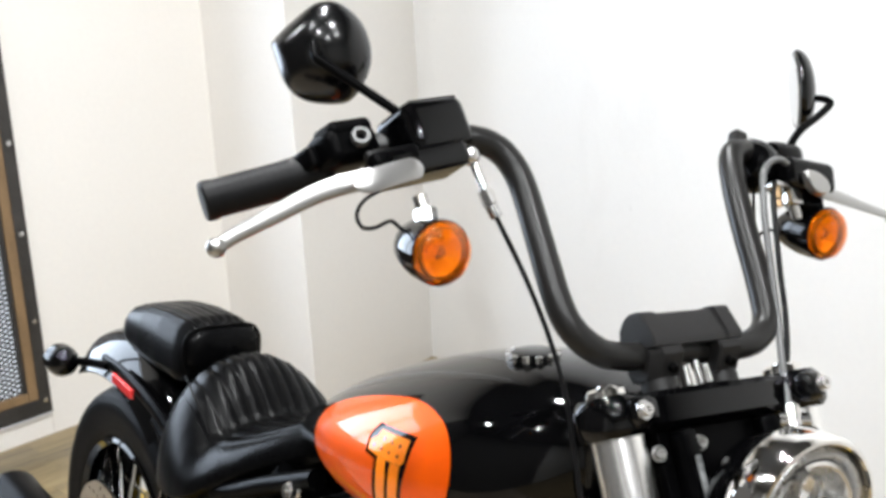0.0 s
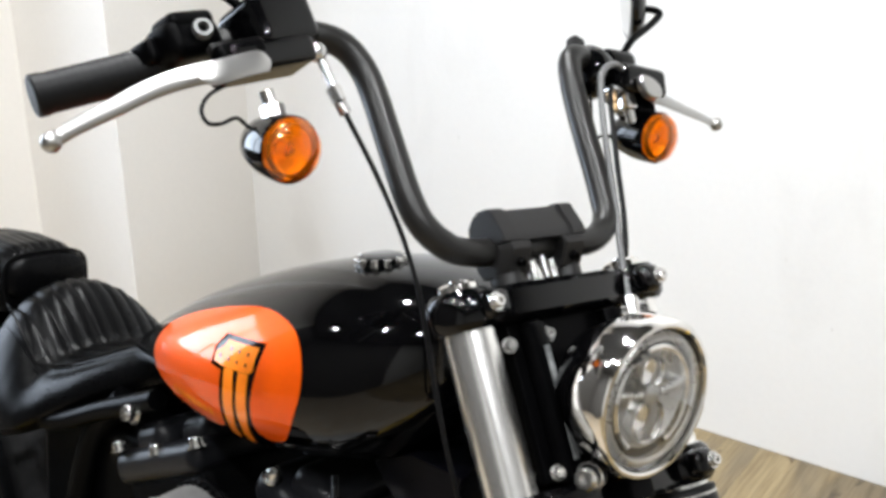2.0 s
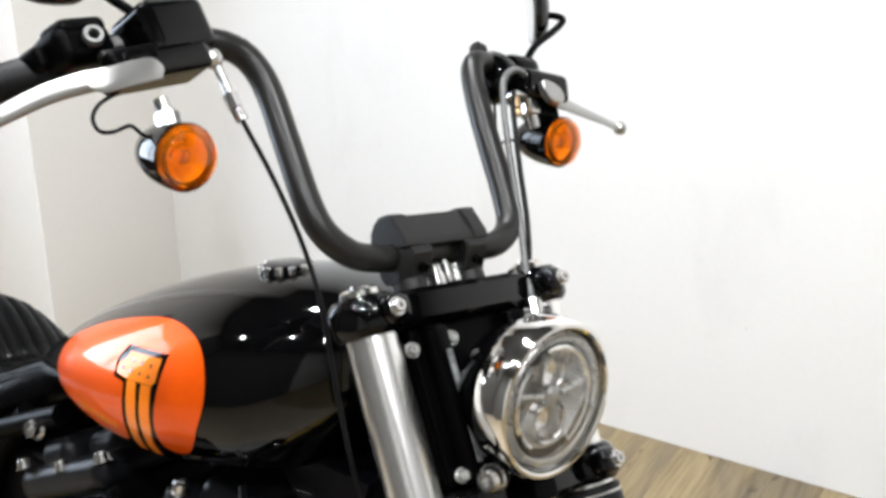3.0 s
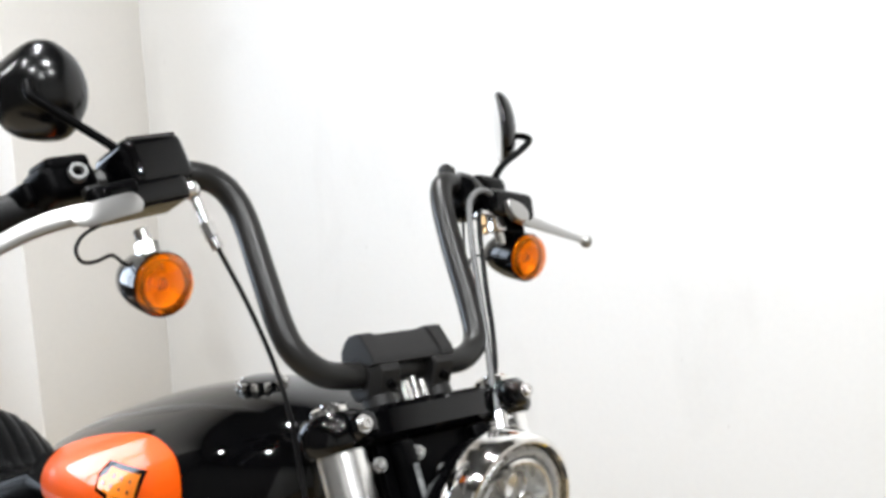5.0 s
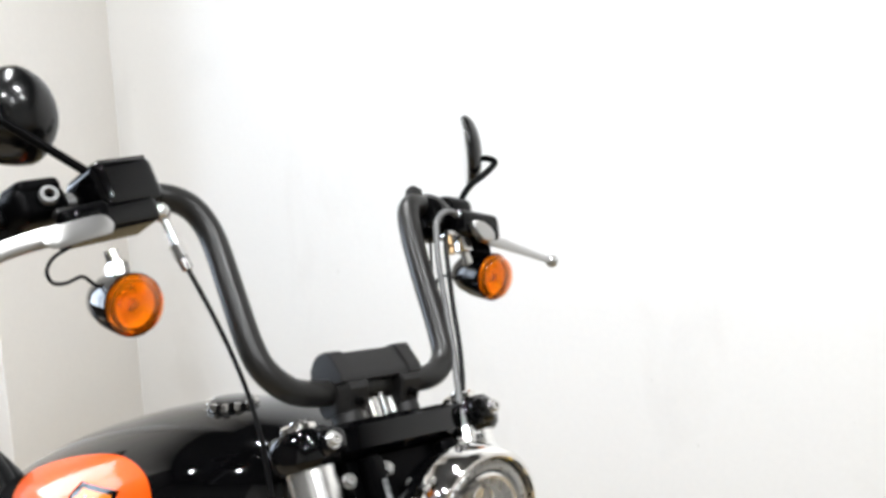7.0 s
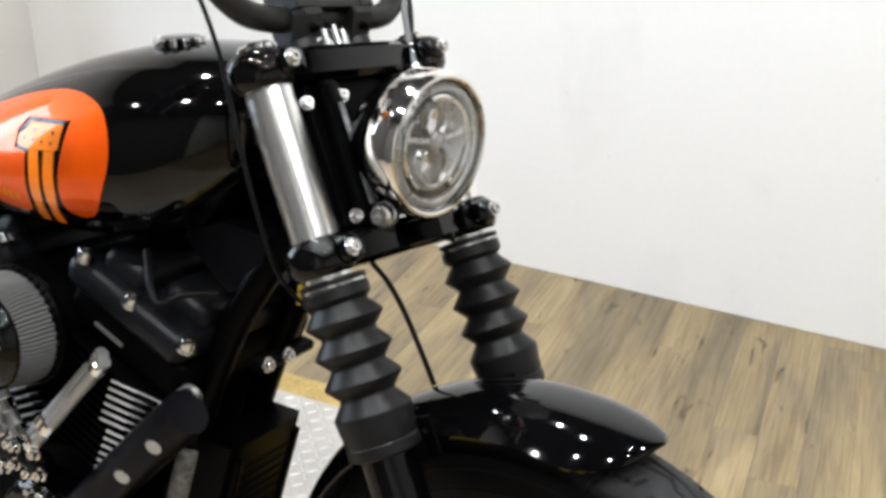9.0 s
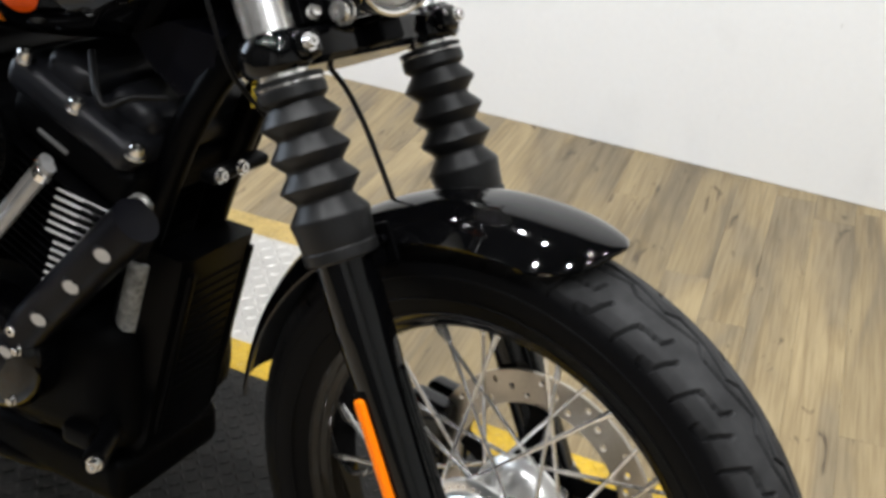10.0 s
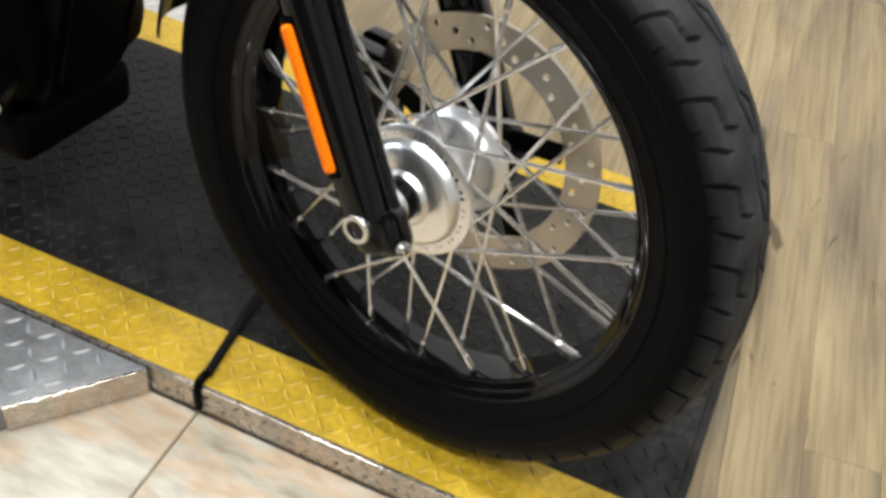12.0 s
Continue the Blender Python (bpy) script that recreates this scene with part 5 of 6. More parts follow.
def tank_at(x):
    """Half width, top and bottom of the tank at x, on smooth curves through its sections."""
    i = max(0, min(len(TANK) - 2, sum(x <= t[0] for t in TANK) - 1))
    p0, p1 = TANK[i], TANK[i + 1]
    before, after = TANK[max(0, i - 1)], TANK[min(len(TANK) - 1, i + 2)]
    d = p1[0] - p0[0]
    u = (x - p0[0]) / d
    out = []
    for k in (1, 2, 3):
        m0 = (p1[k] - before[k]) / (p1[0] - before[0]) * d
        m1 = (after[k] - p0[k]) / (after[0] - p0[0]) * d
        out.append((2 * u**3 - 3 * u * u + 1) * p0[k] + (u**3 - 2 * u * u + u) * m0 + (3 * u * u - 2 * u**3) * p1[k] + (u**3 - u * u) * m1)
    return out


def tank_side(x, z, off=0.0):
    """The place on the tank's right flank at x and z, off metres proud of it."""
    w, top, low = tank_at(x)
    mid = low + (top - low) * 0.47
    h = (top - mid) if z > mid else (mid - low)
    f = min(0.999, abs(z - mid) / h)
    n = 2.2 if z > mid else 2.4
    y = -w * (1 - f**n) ** (1 / n)
    return (x, y - off, z)


def bm_tank():
    rings = []
    xs = np.concatenate([np.linspace(-0.365, -0.42, 7)[:-1], np.linspace(-0.42, -0.93, 26)[:-1], np.linspace(-0.93, -0.985, 5)])
    for x in xs:
        w, top, low = tank_at(x)
        mid = low + (top - low) * 0.47
        ring = []
        for k in range(56):
            a = 2 * math.pi * k / 56
            c, s = math.cos(a), math.sin(a)
            n = 2.2 if s > 0 else 2.4
            h = (top - mid) if s > 0 else (mid - low)
            ring.append((x, math.copysign(abs(c) ** (2 / n), c) * w, mid + math.copysign(abs(s) ** (2 / n), s) * h))
        rings.append(ring)
    return bm_loft(rings)


tank = bpart("fuel_tank", bm_tank(), GLOSS, "gloss black fuel tank with an orange side panel", 60)


def bm_decal(outline, off, step=0.007):
    """A sheet of paint in the outline (x, z), laid on the tank's right flank."""
    from mathutils.geometry import delaunay_2d_cdt
    edge = []
    for (x0, z0), (x1, z1) in zip(outline, outline[1:] + outline[:1]):
        n = max(1, int(math.hypot(x1 - x0, z1 - z0) / step))
        edge += [Vector((x0 + (x1 - x0) * k / n, z0 + (z1 - z0) * k / n)) for k in range(n)]
    xs, zs = [p.x for p in edge], [p.y for p in edge]
    inner = [Vector((x, z)) for x in np.arange(min(xs), max(xs), step) for z in np.arange(min(zs), max(zs), step)]
    ids = [(k, (k + 1) % len(edge)) for k in range(len(edge))]
    vs, _, fs, *_ = delaunay_2d_cdt(edge + inner, ids, [list(range(len(edge)))], 1, 1e-5)
    bm = bmesh.new()
    made = [bm.verts.new(tank_side(v.x, v.y, off)) for v in vs]
    for f in fs:
        bm.faces.new([made[k] for k in f])
    bmesh.ops.recalc_face_normals(bm, faces=bm.faces[:])
    if sum(f.normal.y for f in bm.faces) > 0:
        bmesh.ops.reverse_faces(bm, faces=bm.faces[:])
    return bm


panel_shape = [(-0.562, 0.8816), (-0.562, 0.8816), (-0.562, 0.8816), (-0.5675, 0.853), (-0.5735, 0.829), (-0.578, 0.804), (-0.5795, 0.784), (-0.573, 0.776), (-0.5585, 0.7735), (-0.538, 0.783), (-0.521, 0.808), (-0.506, 0.844), (-0.508, 0.876), (-0.526, 0.899), (-0.560, 0.9085), (-0.600, 0.908), (-0.645, 0.899), (-0.70, 0.884), (-0.765, 0.861), (-0.815, 0.837), (-0.827, 0.812), (-0.820, 0.792), (-0.785, 0.779), (-0.728, 0.771), (-0.676, 0.764), (-0.640, 0.767), (-0.632, 0.783), (-0.629, 0.814), (-0.6267, 0.8396), (-0.6267, 0.8396), (-0.6472, 0.8415), (-0.6472, 0.8415), (-0.6472, 0.8415), (-0.6466, 0.8605), (-0.6466, 0.8605), (-0.6347, 0.876), (-0.6347, 0.876)]
panel = part("side_panel", bm_decal(rounded(panel_shape), 0.0012), ORANGE, tank, "orange lacquered side panel", sharp=80)
edge_line = rounded(panel_shape)
part("panel_edge", bm_tube([tank_side(x, z, 0.0012) for x, z in edge_line + [edge_line[0]]], 0.0013, 6, 1), ORANGE2, tank, "pale orange pinstripe")
part("number_one", bm_decal([(-0.6425, 0.8460), (-0.6425, 0.8560), (-0.6300, 0.8640), (-0.6260, 0.8715), (-0.5710, 0.8755), (-0.5735, 0.8513), (-0.5790, 0.8470), (-0.6224, 0.8445)], 0.0012, 0.005), ORANGE2, tank, "light orange figure one in bars", sharp=80)
for shape in ([(-0.6205, 0.8440), (-0.6045, 0.8450), (-0.6040, 0.824), (-0.6075, 0.7952), (-0.6180, 0.765), (-0.6250, 0.757), (-0.6370, 0.757), (-0.6260, 0.7786), (-0.6221, 0.8148)], [(-0.5955, 0.8455), (-0.5793, 0.8465), (-0.5812, 0.8277), (-0.5846, 0.7992), (-0.5960, 0.767), (-0.6040, 0.756), (-0.6150, 0.756), (-0.6035, 0.7797), (-0.5995, 0.8122)]):
    part("stripe", bm_decal(shape, 0.0012, 0.005), ORANGE2, tank, "light orange vertical stripe", sharp=80)
for x, z in ((-0.6146, 0.865), (-0.5994, 0.8655), (-0.5841, 0.866), (-0.6314, 0.8542), (-0.615, 0.8545), (-0.5999, 0.8547), (-0.5848, 0.855)):
    part("dot", bm_decal([(x + 0.0021 * math.cos(a), z + 0.0021 * math.sin(a)) for a in [math.pi * j / 4 for j in range(8)]], 0.0019, 0.003), DECALK, tank)
for k in range(8):
    x = -0.742 + 0.0122 * k
    part("letter_bar", bm_decal([(x, 0.7900), (x + 0.008, 0.7898), (x + 0.008, 0.7805), (x, 0.7807)], 0.0019, 0.004), ORANGE2, tank)
cap = part("filler_cap", bm_lathe([(0, 0.020), (0.020, 0.020), (0.0245, 0.018), (0.0265, 0.012), (0.0245, 0.009), (0.0285, 0.008), (0.030, 0.004), (0.030, -0.012), (0, -0.012)], 40, at=Matrix.Translation((-0.527, -0.034, 0.945)) @ pose(0, 0, 0, 4, -4)), GLOSS, tank, "round black and chrome filler cap")
for k in range(12):
    a = 2 * math.pi * k / 12
    part("knurl", bm_box(0.006, 0.008, 0.010, 0.002, Matrix.Translation((-0.527, -0.034, 0.945)) @ pose(0, 0, 0, 4, -4) @ pose(0.0265 * math.cos(a), 0.0265 * math.sin(a), 0.014, 0, 0, math.degrees(a))), CHROME, cap)


# seat and pillion
def bm_saddle(sections, ribs, rib_h, power=2.6, front=0.0):
    """A padded seat: sections of x, half width, top and bottom; raised ribs run along it."""
    rings = []
    xs = np.linspace(sections[0][0], sections[-1][0], 44)
    for x in xs:
        w, top, low = [float(np.interp(-x, [-s[0] for s in sections], [s[k] for s in sections])) for k in (1, 2, 3)]
        edge = min(1, min(x - xs[-1], xs[0] - x) / 0.02 + 0.15) if front else 1
        ring = []
        for k in range(193):
            a = math.pi * k / 192
            c, s = math.cos(a), math.sin(a)
            y = math.copysign(abs(c) ** (2 / power), c) * w
            z = low + (top - low) * abs(s) ** (2 / power)
            if abs(y) < 0.72 * w and s > 0.5:
                z -= rib_h * 1.05 * (1 - abs(math.cos(math.pi * ribs * (y / (0.72 * w) + 1) / 2 + math.pi / 2)) ** 0.45)
            ring.append((x, y, z))
        ring += [(x, -w * 0.9, low - 0.012), (x, w * 0.9, low - 0.012)]
        rings.append(ring)
    return bm_loft(rings)


seat = bpart("seat", bm_saddle([(-0.885, 0.040, 0.790, 0.745), (-0.93, 0.062, 0.782, 0.728), (-0.98, 0.090, 0.765, 0.706), (-1.03, 0.118, 0.744, 0.680), (-1.08, 0.140, 0.728, 0.650), (-1.115, 0.151, 0.722, 0.628), (-1.128, 0.154, 0.726, 0.622), (-1.155, 0.156, 0.756, 0.612), (-1.185, 0.155, 0.783, 0.603), (-1.21, 0.152, 0.796, 0.600), (-1.24, 0.147, 0.797, 0.600), (-1.265, 0.138, 0.782, 0.603), (-1.285, 0.122, 0.75, 0.61)], 9, 0.0048, 2.05), LEATHER, "black leather solo seat with raised ribs", 45)
part("piping", bm_tube([(x, -w * 0.75, z) for x, w, z in ((-0.95, 0.075, 0.770), (-1.03, 0.118, 0.735), (-1.08, 0.140, 0.717), (-1.115, 0.151, 0.710), (-1.130, 0.154, 0.716), (-1.155, 0.156, 0.742), (-1.185, 0.156, 0.768), (-1.21, 0.152, 0.780))], 0.0018, 8), LEATHER, seat, "stitched seam")
pillion = bpart("pillion_seat", bm_saddle([(-1.315, 0.058, 0.808, 0.752), (-1.325, 0.068, 0.826, 0.746), (-1.35, 0.073, 0.836, 0.744), (-1.42, 0.074, 0.838, 0.747), (-1.50, 0.071, 0.832, 0.752), (-1.57, 0.065, 0.818, 0.756), (-1.61, 0.052, 0.796, 0.758)], 7, 0.0030, 3.6, 1.0), LEATHER, "black ribbed leather pillion seat", 45)


def pad_ring(x, w, h):
    return [(x, w * math.copysign(abs(math.cos(a)) ** 0.55, math.cos(a)), 0.786 + h * math.copysign(abs(math.sin(a)) ** 0.6, math.sin(a))) for a in [2 * math.pi * k / 48 for k in range(48)]]


front_pad = part("front_pad", bm_loft([pad_ring(x, w, h) for x, w, h in ((-1.325, 0.068, 0.039), (-1.309, 0.066, 0.037), (-1.300, 0.058, 0.031), (-1.296, 0.036, 0.019), (-1.295, 0.004, 0.002))]), LEATHER, pillion, "padded leather front face")
edge = pad_ring(-1.312, 0.0695, 0.0405)
part("piping", bm_tube(edge + [edge[0]], 0.0030, 8, 1), LEATHER, pillion, "black leather piping")
part("stitching", bm_tube([(-1.3045, -0.052, 0.808), (-1.3005, -0.025, 0.810), (-1.3005, 0.025, 0.810), (-1.3045, 0.052, 0.808)], 0.0009, 6, 6), STITCH, front_pad, "grey stitched seam")

# rear wheel, fender, lights
REAR = (-1.605, 0.325)
rear_tyre = bpart("rear_tyre", bm_tyre(0.322, 0.068, 0.215, False, 130), RUBBER, "wide black rear tyre", 50)
rear_tyre.matrix_basis = BODY @ pose(REAR[0], 0, REAR[1])
rear_rim = bpart("rear_rim", bm_lathe([(0.222, -0.062), (0.216, -0.066), (0.206, -0.058), (0.198, -0.02), (0.198, 0.02), (0.206, 0.058), (0.216, 0.066), (0.222, 0.062), (0.21, 0.05), (0.204, 0.0), (0.21, -0.05)], 64, "Y", closed=True), GLOSS, "gloss black rear rim")
rear_rim.matrix_basis = BODY @ pose(REAR[0], 0, REAR[1])
rear_disc = bpart("rear_brake_disc", bm_disc(), DISCM, "drilled steel rear brake disc")
rear_disc.matrix_basis = BODY @ pose(REAR[0], -0.168, REAR[1])
for k in range(10):
    part("spoke", joined(bm_rod((0.05, -0.04, 0.02), (0.203, 0.0, 0), 0.003, 8), bm_rod((0.05, 0.04, -0.02), (0.203, 0.0, 0.03), 0.003, 8)), STEEL, rear_rim, m=pose(0, 0, 0, 0, 36 * k))
part("hub", bm_lathe([(0, -0.09), (0.02, -0.09), (0.03, -0.07), (0.06, -0.05), (0.06, -0.04), (0.035, -0.03), (0.035, 0.03), (0.06, 0.05), (0, 0.06)], 32, "Y"), GLOSS, rear_rim)
rear_fender = bpart("rear_fender", bm_fender((-1.60, 0.345), 0.412, 52, 112, 0.098, 0.075, False, 48, 0.003), GLOSS, "gloss black rear fender")
for s in (-1, 1):
    strut = part("strut", bm_tube([(-1.22, 0.118 * s, 0.665), (-1.34, 0.118 * s, 0.705), (-1.46, 0.114 * s, 0.722), (-1.56, 0.108 * s, 0.722)], 0.013, 12, 5, squash=((0, 1, 0), 0.5)), SATIN, rear_fender, "black fender strut")
    part("side_reflector", bm_box(0.085, 0.007, 0.018, 0.003, pose(-1.425, 0.129 * s, 0.712, 0, 7)), REDREFL, rear_fender, "red reflector strip")
    sig = bpart("rear_turn_signal", bm_lathe([(0, -0.040), (0.012, -0.038), (0.022, -0.030), (0.028, -0.014), (0.0285, 0.010), (0.0, 0.012)], 32, "X", at=pose(-1.605, 0.172 * s, 0.722, 0, 0, 180)), GLOSS, "small black rear turn signal")
    part("lens", bm_lathe([(0, 0.022), (0.014, 0.020), (0.024, 0.015), (0.0278, 0.010), (0, 0.010)], 28, "X", at=pose(-1.605, 0.172 * s, 0.722, 0, 0, 180)), REDREFL, sig, "red lens")
    part("stalk", bm_tube([(-1.600, 0.160 * s, 0.720), (-1.56, 0.135 * s, 0.722), (-1.52, 0.118 * s, 0.722)], 0.008, 12), SATIN, sig)
for s in (-1, 1):
    bpart("shock_rod", bm_rod((-1.30, 0.10 * s, 0.60), (-1.36, 0.10 * s, 0.46), 0.007, 14), CHROME, "chromed rod below the seat")
bpart("swingarm", joined(*[bm_tube([(-1.02, 0.10 * s, 0.40), (-1.25, 0.115 * s, 0.40), (-1.45, 0.12 * s, 0.36), (-1.66, 0.12 * s, 0.325)], 0.026, 14) for s in (-1, 1)], bm_tube([(-1.10, 0.10, 0.42), (-1.10, -0.10, 0.42)], 0.03, 14)), SATIN, "black swingarm")

# frame
frame_obj = bpart("frame", joined(
    *[bm_tube([(-0.345, 0.030 * s, 0.795), (-0.385, 0.048 * s, 0.735), (-0.412, 0.055 * s, 0.690), (-0.440, 0.058 * s, 0.635), (-0.490, 0.060 * s, 0.510), (-0.540, 0.062 * s, 0.330), (-0.570, 0.065 * s, 0.200), (-0.62, 0.075 * s, 0.155), (-0.75, 0.09 * s, 0.145), (-1.00, 0.11 * s, 0.16), (-1.06, 0.11 * s, 0.25), (-1.06, 0.10 * s, 0.45), (-1.02, 0.09 * s, 0.62), (-0.95, 0.08 * s, 0.70)], 0.0185, 18, 5) for s in (-1, 1)],
    bm_tube([(-0.33, 0, 0.86), (-0.5, 0, 0.83), (-0.8, 0, 0.76), (-1.0, 0, 0.69)], 0.035, 18, 5),
    *[bm_tube([(-0.84, 0.105 * s, 0.733), (-0.95, 0.11 * s, 0.690), (-1.08, 0.12 * s, 0.640), (-1.22, 0.115 * s, 0.640), (-1.32, 0.110 * s, 0.680)], 0.014, 14, 5) for s in (-1, 1)]), SATIN, "black tubular frame")
part("gusset", bm_box(0.055, 0.075, 0.07, 0.01, pose(-0.350, 0, 0.79, 0, -30)), SATIN, frame_obj)
for z0, z1 in ((0.490, 0.394), (0.381, 0.344)):
    x0, x1 = [-0.490 - (0.510 - z) * 0.2778 for z in (z0, z1)]
    part("foil_label", bm_tube([(x0 + 0.005, -0.0652, z0), (x1 + 0.005, -0.0657, z1)], 0.0165, 16, 1), GREYSTICKER, frame_obj, "torn grey foil label")
part("frame_bolt", bm_bolt((-0.875, -0.118, 0.709), (-0.87, -0.2, 0.72), 0.011, 0.012), STEEL, frame_obj)

# engine
AX = math.radians(22.5)
CRANK = Vector((-0.665, 0, 0.330))
engine = bpart("engine", joined(
    bm_box(0.34, 0.25, 0.20, 0.05, pose(CRANK.x, 0.01, CRANK.z - 0.02), 4),
    bm_lathe([(0, -0.10), (0.115, -0.10), (0.125, -0.085), (0.125, 0.10), (0, 0.10)], 48, "Y", at=pose(CRANK.x, 0, CRANK.z)),
    bm_box(0.26, 0.24, 0.16, 0.04, pose(-0.90, 0.02, 0.33), 4),
    bm_box(0.42, 0.20, 0.07, 0.02, pose(-0.72, 0.0, 0.17), 3)), WRINKLE, "black V-twin engine with polished fin edges")
cam_cover = part("cam_cover", bm_lathe([(0, -0.018), (0.060, -0.018), (0.072, -0.012), (0.080, 0.0), (0.080, 0.03), (0, 0.03)], 48, "Y", at=pose(CRANK.x + 0.01, -0.150, CRANK.z + 0.02)), GLOSS, engine, "round black cam cover")
for k in range(5):
    a = 2 * math.pi * k / 5 + 0.4
    part("bolt", bm_bolt((CRANK.x + 0.01 + 0.066 * math.cos(a), -0.166, CRANK.z + 0.02 + 0.066 * math.sin(a)), (CRANK.x + 0.01 + 0.066 * math.cos(a), -0.3, CRANK.z + 0.02 + 0.066 * math.sin(a)), 0.005), STEEL, cam_cover)
for side, name in ((1, "front"), (-1, "rear")):
    up = Vector((side * math.sin(AX), 0, math.cos(AX)))
    way = Vector((math.cos(AX), 0, -side * math.sin(AX)))
    turn = pose(0, 0, 0, 0, side * 22.5)
    base_c = CRANK + Vector((side * 0.012 - 0.006, 0, 0.018))
    cyl = part("cylinder", bm_box(0.118, 0.20, 0.20, 0.03, Matrix.Translation(base_c + up * 0.195) @ turn, 4), WRINKLE, engine, "black finned cylinder")
    for k in range(13):
        w, h = 0.150 if k > 1 else 0.135, 0.128 + 0.0115 * k
        part("fin", bm_box(w, 0.262, 0.0030, 0.0012, Matrix.Translation(base_c + up * h) @ turn, 1), WRINKLE, cyl)
        length = 0.066 if k > 6 else 0.040
        part("fin_edge", bm_box(length, 0.0035, 0.0032, 0.0010, Matrix.Translation(base_c + up * h) @ turn @ pose(0.050, -0.1305 if k < 7 else -0.1285, 0.0004, 0, 0, 22), 1), FIN, cyl, "machined bright fin edge")
    head = part("cylinder_head", bm_box(0.185, 0.235, 0.055, 0.014, Matrix.Translation(base_c + up * 0.298) @ turn, 3), WRINKLE, engine)
    part("head_fin", bm_box(0.046, 0.0035, 0.0045, 0.001, Matrix.Translation(base_c + up * 0.296) @ turn @ pose(-0.020, -0.1195, 0)), FIN, head, "bright machined head edge")
    rocker = part("rocker_cover", bm_box(0.190, 0.250, 0.044, 0.018, Matrix.Translation(base_c + up * 0.338 - way * 0.012) @ turn, 5), GREYCAST, engine, "dark grey cast rocker cover")
    part("lobe", bm_box(0.070, 0.215, 0.050, 0.020, Matrix.Translation(base_c + up * 0.364 - way * 0.040) @ turn, 5), GREYCAST, rocker)
    part("lobe", bm_box(0.072, 0.180, 0.050, 0.020, Matrix.Translation(base_c + up * 0.360 + way * 0.038) @ turn, 5), GREYCAST, rocker)
    for dx, dy, dz in ((-0.082, -0.122, 0.364), (-0.004, -0.118, 0.352), (0.083, -0.116, 0.352), (0.083, 0.09, 0.359)):
        p = base_c + up * dz + way * dx + Vector((0, dy, 0))
        part("cover_bolt", bm_bolt(p, p + up * 0.1, 0.0085, 0.011), STEEL, rocker, "bright cap screw")
    for dx, dy in ((0.0, 0.0), (0.018, 0.014)):
        t = Vector((CRANK.x + side * (0.138 - dx), -0.160 + dy, 0.620))
        b = Vector((CRANK.x + side * (0.026 - dx), -0.172 + dy * 0.6, 0.487))
        rod = part("pushrod_tube", bm_rod(b, t, 0.0080, 18), FIN, engine, "bright pushrod tube")
        d = (t - b).normalized()
        for k0, k1, r in ((0.030, 0.048, 0.0100), (-0.004, 0.012, 0.0115)):
            part("collar", bm_rod(b + d * k0, b + d * k1, r, 16, bevel=0.002), CHROME, rod)
        part("cap", bm_rod(t - d * 0.02, t - d * 0.006, 0.0100, 16, bevel=0.002), CHROME, rod)
    block = part("lifter_block", bm_box(0.046, 0.026, 0.026, 0.009, pose(CRANK.x + side * 0.022, -0.168, 0.466, 0, side * 12), 4), SATIN, engine, "dark lifter block with bright screws")
    for dx, dz in ((-0.018, 0.016), (0.016, 0.017), (0.004, -0.012), (0.024, -0.008)):
        part("screw", bm_bolt((CRANK.x + side * 0.022 + dx, -0.180, 0.466 + dz), (CRANK.x + side * 0.022 + dx, -0.3, 0.475 + dz), 0.0058, 0.008), CHROME, block)
for x, z in ((-0.64, 0.415), (-0.71, 0.43), (-0.735, 0.47), (-0.60, 0.40)):
    part("case_bolt", bm_bolt((x, -0.160, z), (x, -0.3, z), 0.007, 0.010), STEEL, engine)
AIR = Vector((-0.652, -0.205, 0.634))
breather = bpart("air_cleaner", bm_lathe([(0, -0.040), (0.039, -0.040), (0.049, -0.036), (0.057, -0.026), (0.061, -0.020), (0.062, -0.014), (0.059, -0.010), (0, -0.010)], 56, "Y", at=Matrix.Translation(AIR)), GLOSS, "round black air cleaner with a grey pleated filter")


def bm_pleats():
    """The filter: a drum whose wall is folded, a little wider at its back."""
    turns = [(2 * math.pi * k / 160, 1.0 if k % 2 else 0.955) for k in range(160)]
    return bm_loft([[(AIR.x + r * f * math.cos(a), AIR.y + y, AIR.z + r * f * math.sin(a)) for a, f in turns] for y, r in ((-0.012, 0.058), (0.004, 0.064), (0.034, 0.0665))])


part("filter", bm_pleats(), FILTER, breather, "grey pleated filter element", sharp=20)
part("backplate", bm_lathe([(0, 0), (0.069, 0), (0.0715, 0.004), (0.070, 0.010), (0.045, 0.03), (0, 0.03)], 48, "Y", at=Matrix.Translation(AIR + Vector((0, 0.033, 0)))), SATIN, breather, "black filter backplate")
for k in range(22):
    a = radians(-60 + 9 * k)
    c = Vector((math.cos(a), 0, math.sin(a)))
    part("rim_bolt", bm_bolt(AIR + c * 0.068 + Vector((0, 0.034, 0)), AIR + c * 0.071 - Vector((0, 0.1, 0)), 0.0026, 0.004), SATIN, breather)
for k in range(8):
    a = radians(45 * k + 10)
    c = Vector((math.cos(a), 0, math.sin(a)))
    part("cover_screw", bm_bolt(AIR + c * 0.050 - Vector((0, 0.034, 0)), AIR + c * 0.056 - Vector((0, 0.1, 0)), 0.0042, 0.006), CHROME, breather)
bpart("intake", bm_box(0.10, 0.16, 0.09, 0.03, pose(CRANK.x, -0.09, 0.615), 3), WRINKLE, "black intake body between the cylinders")

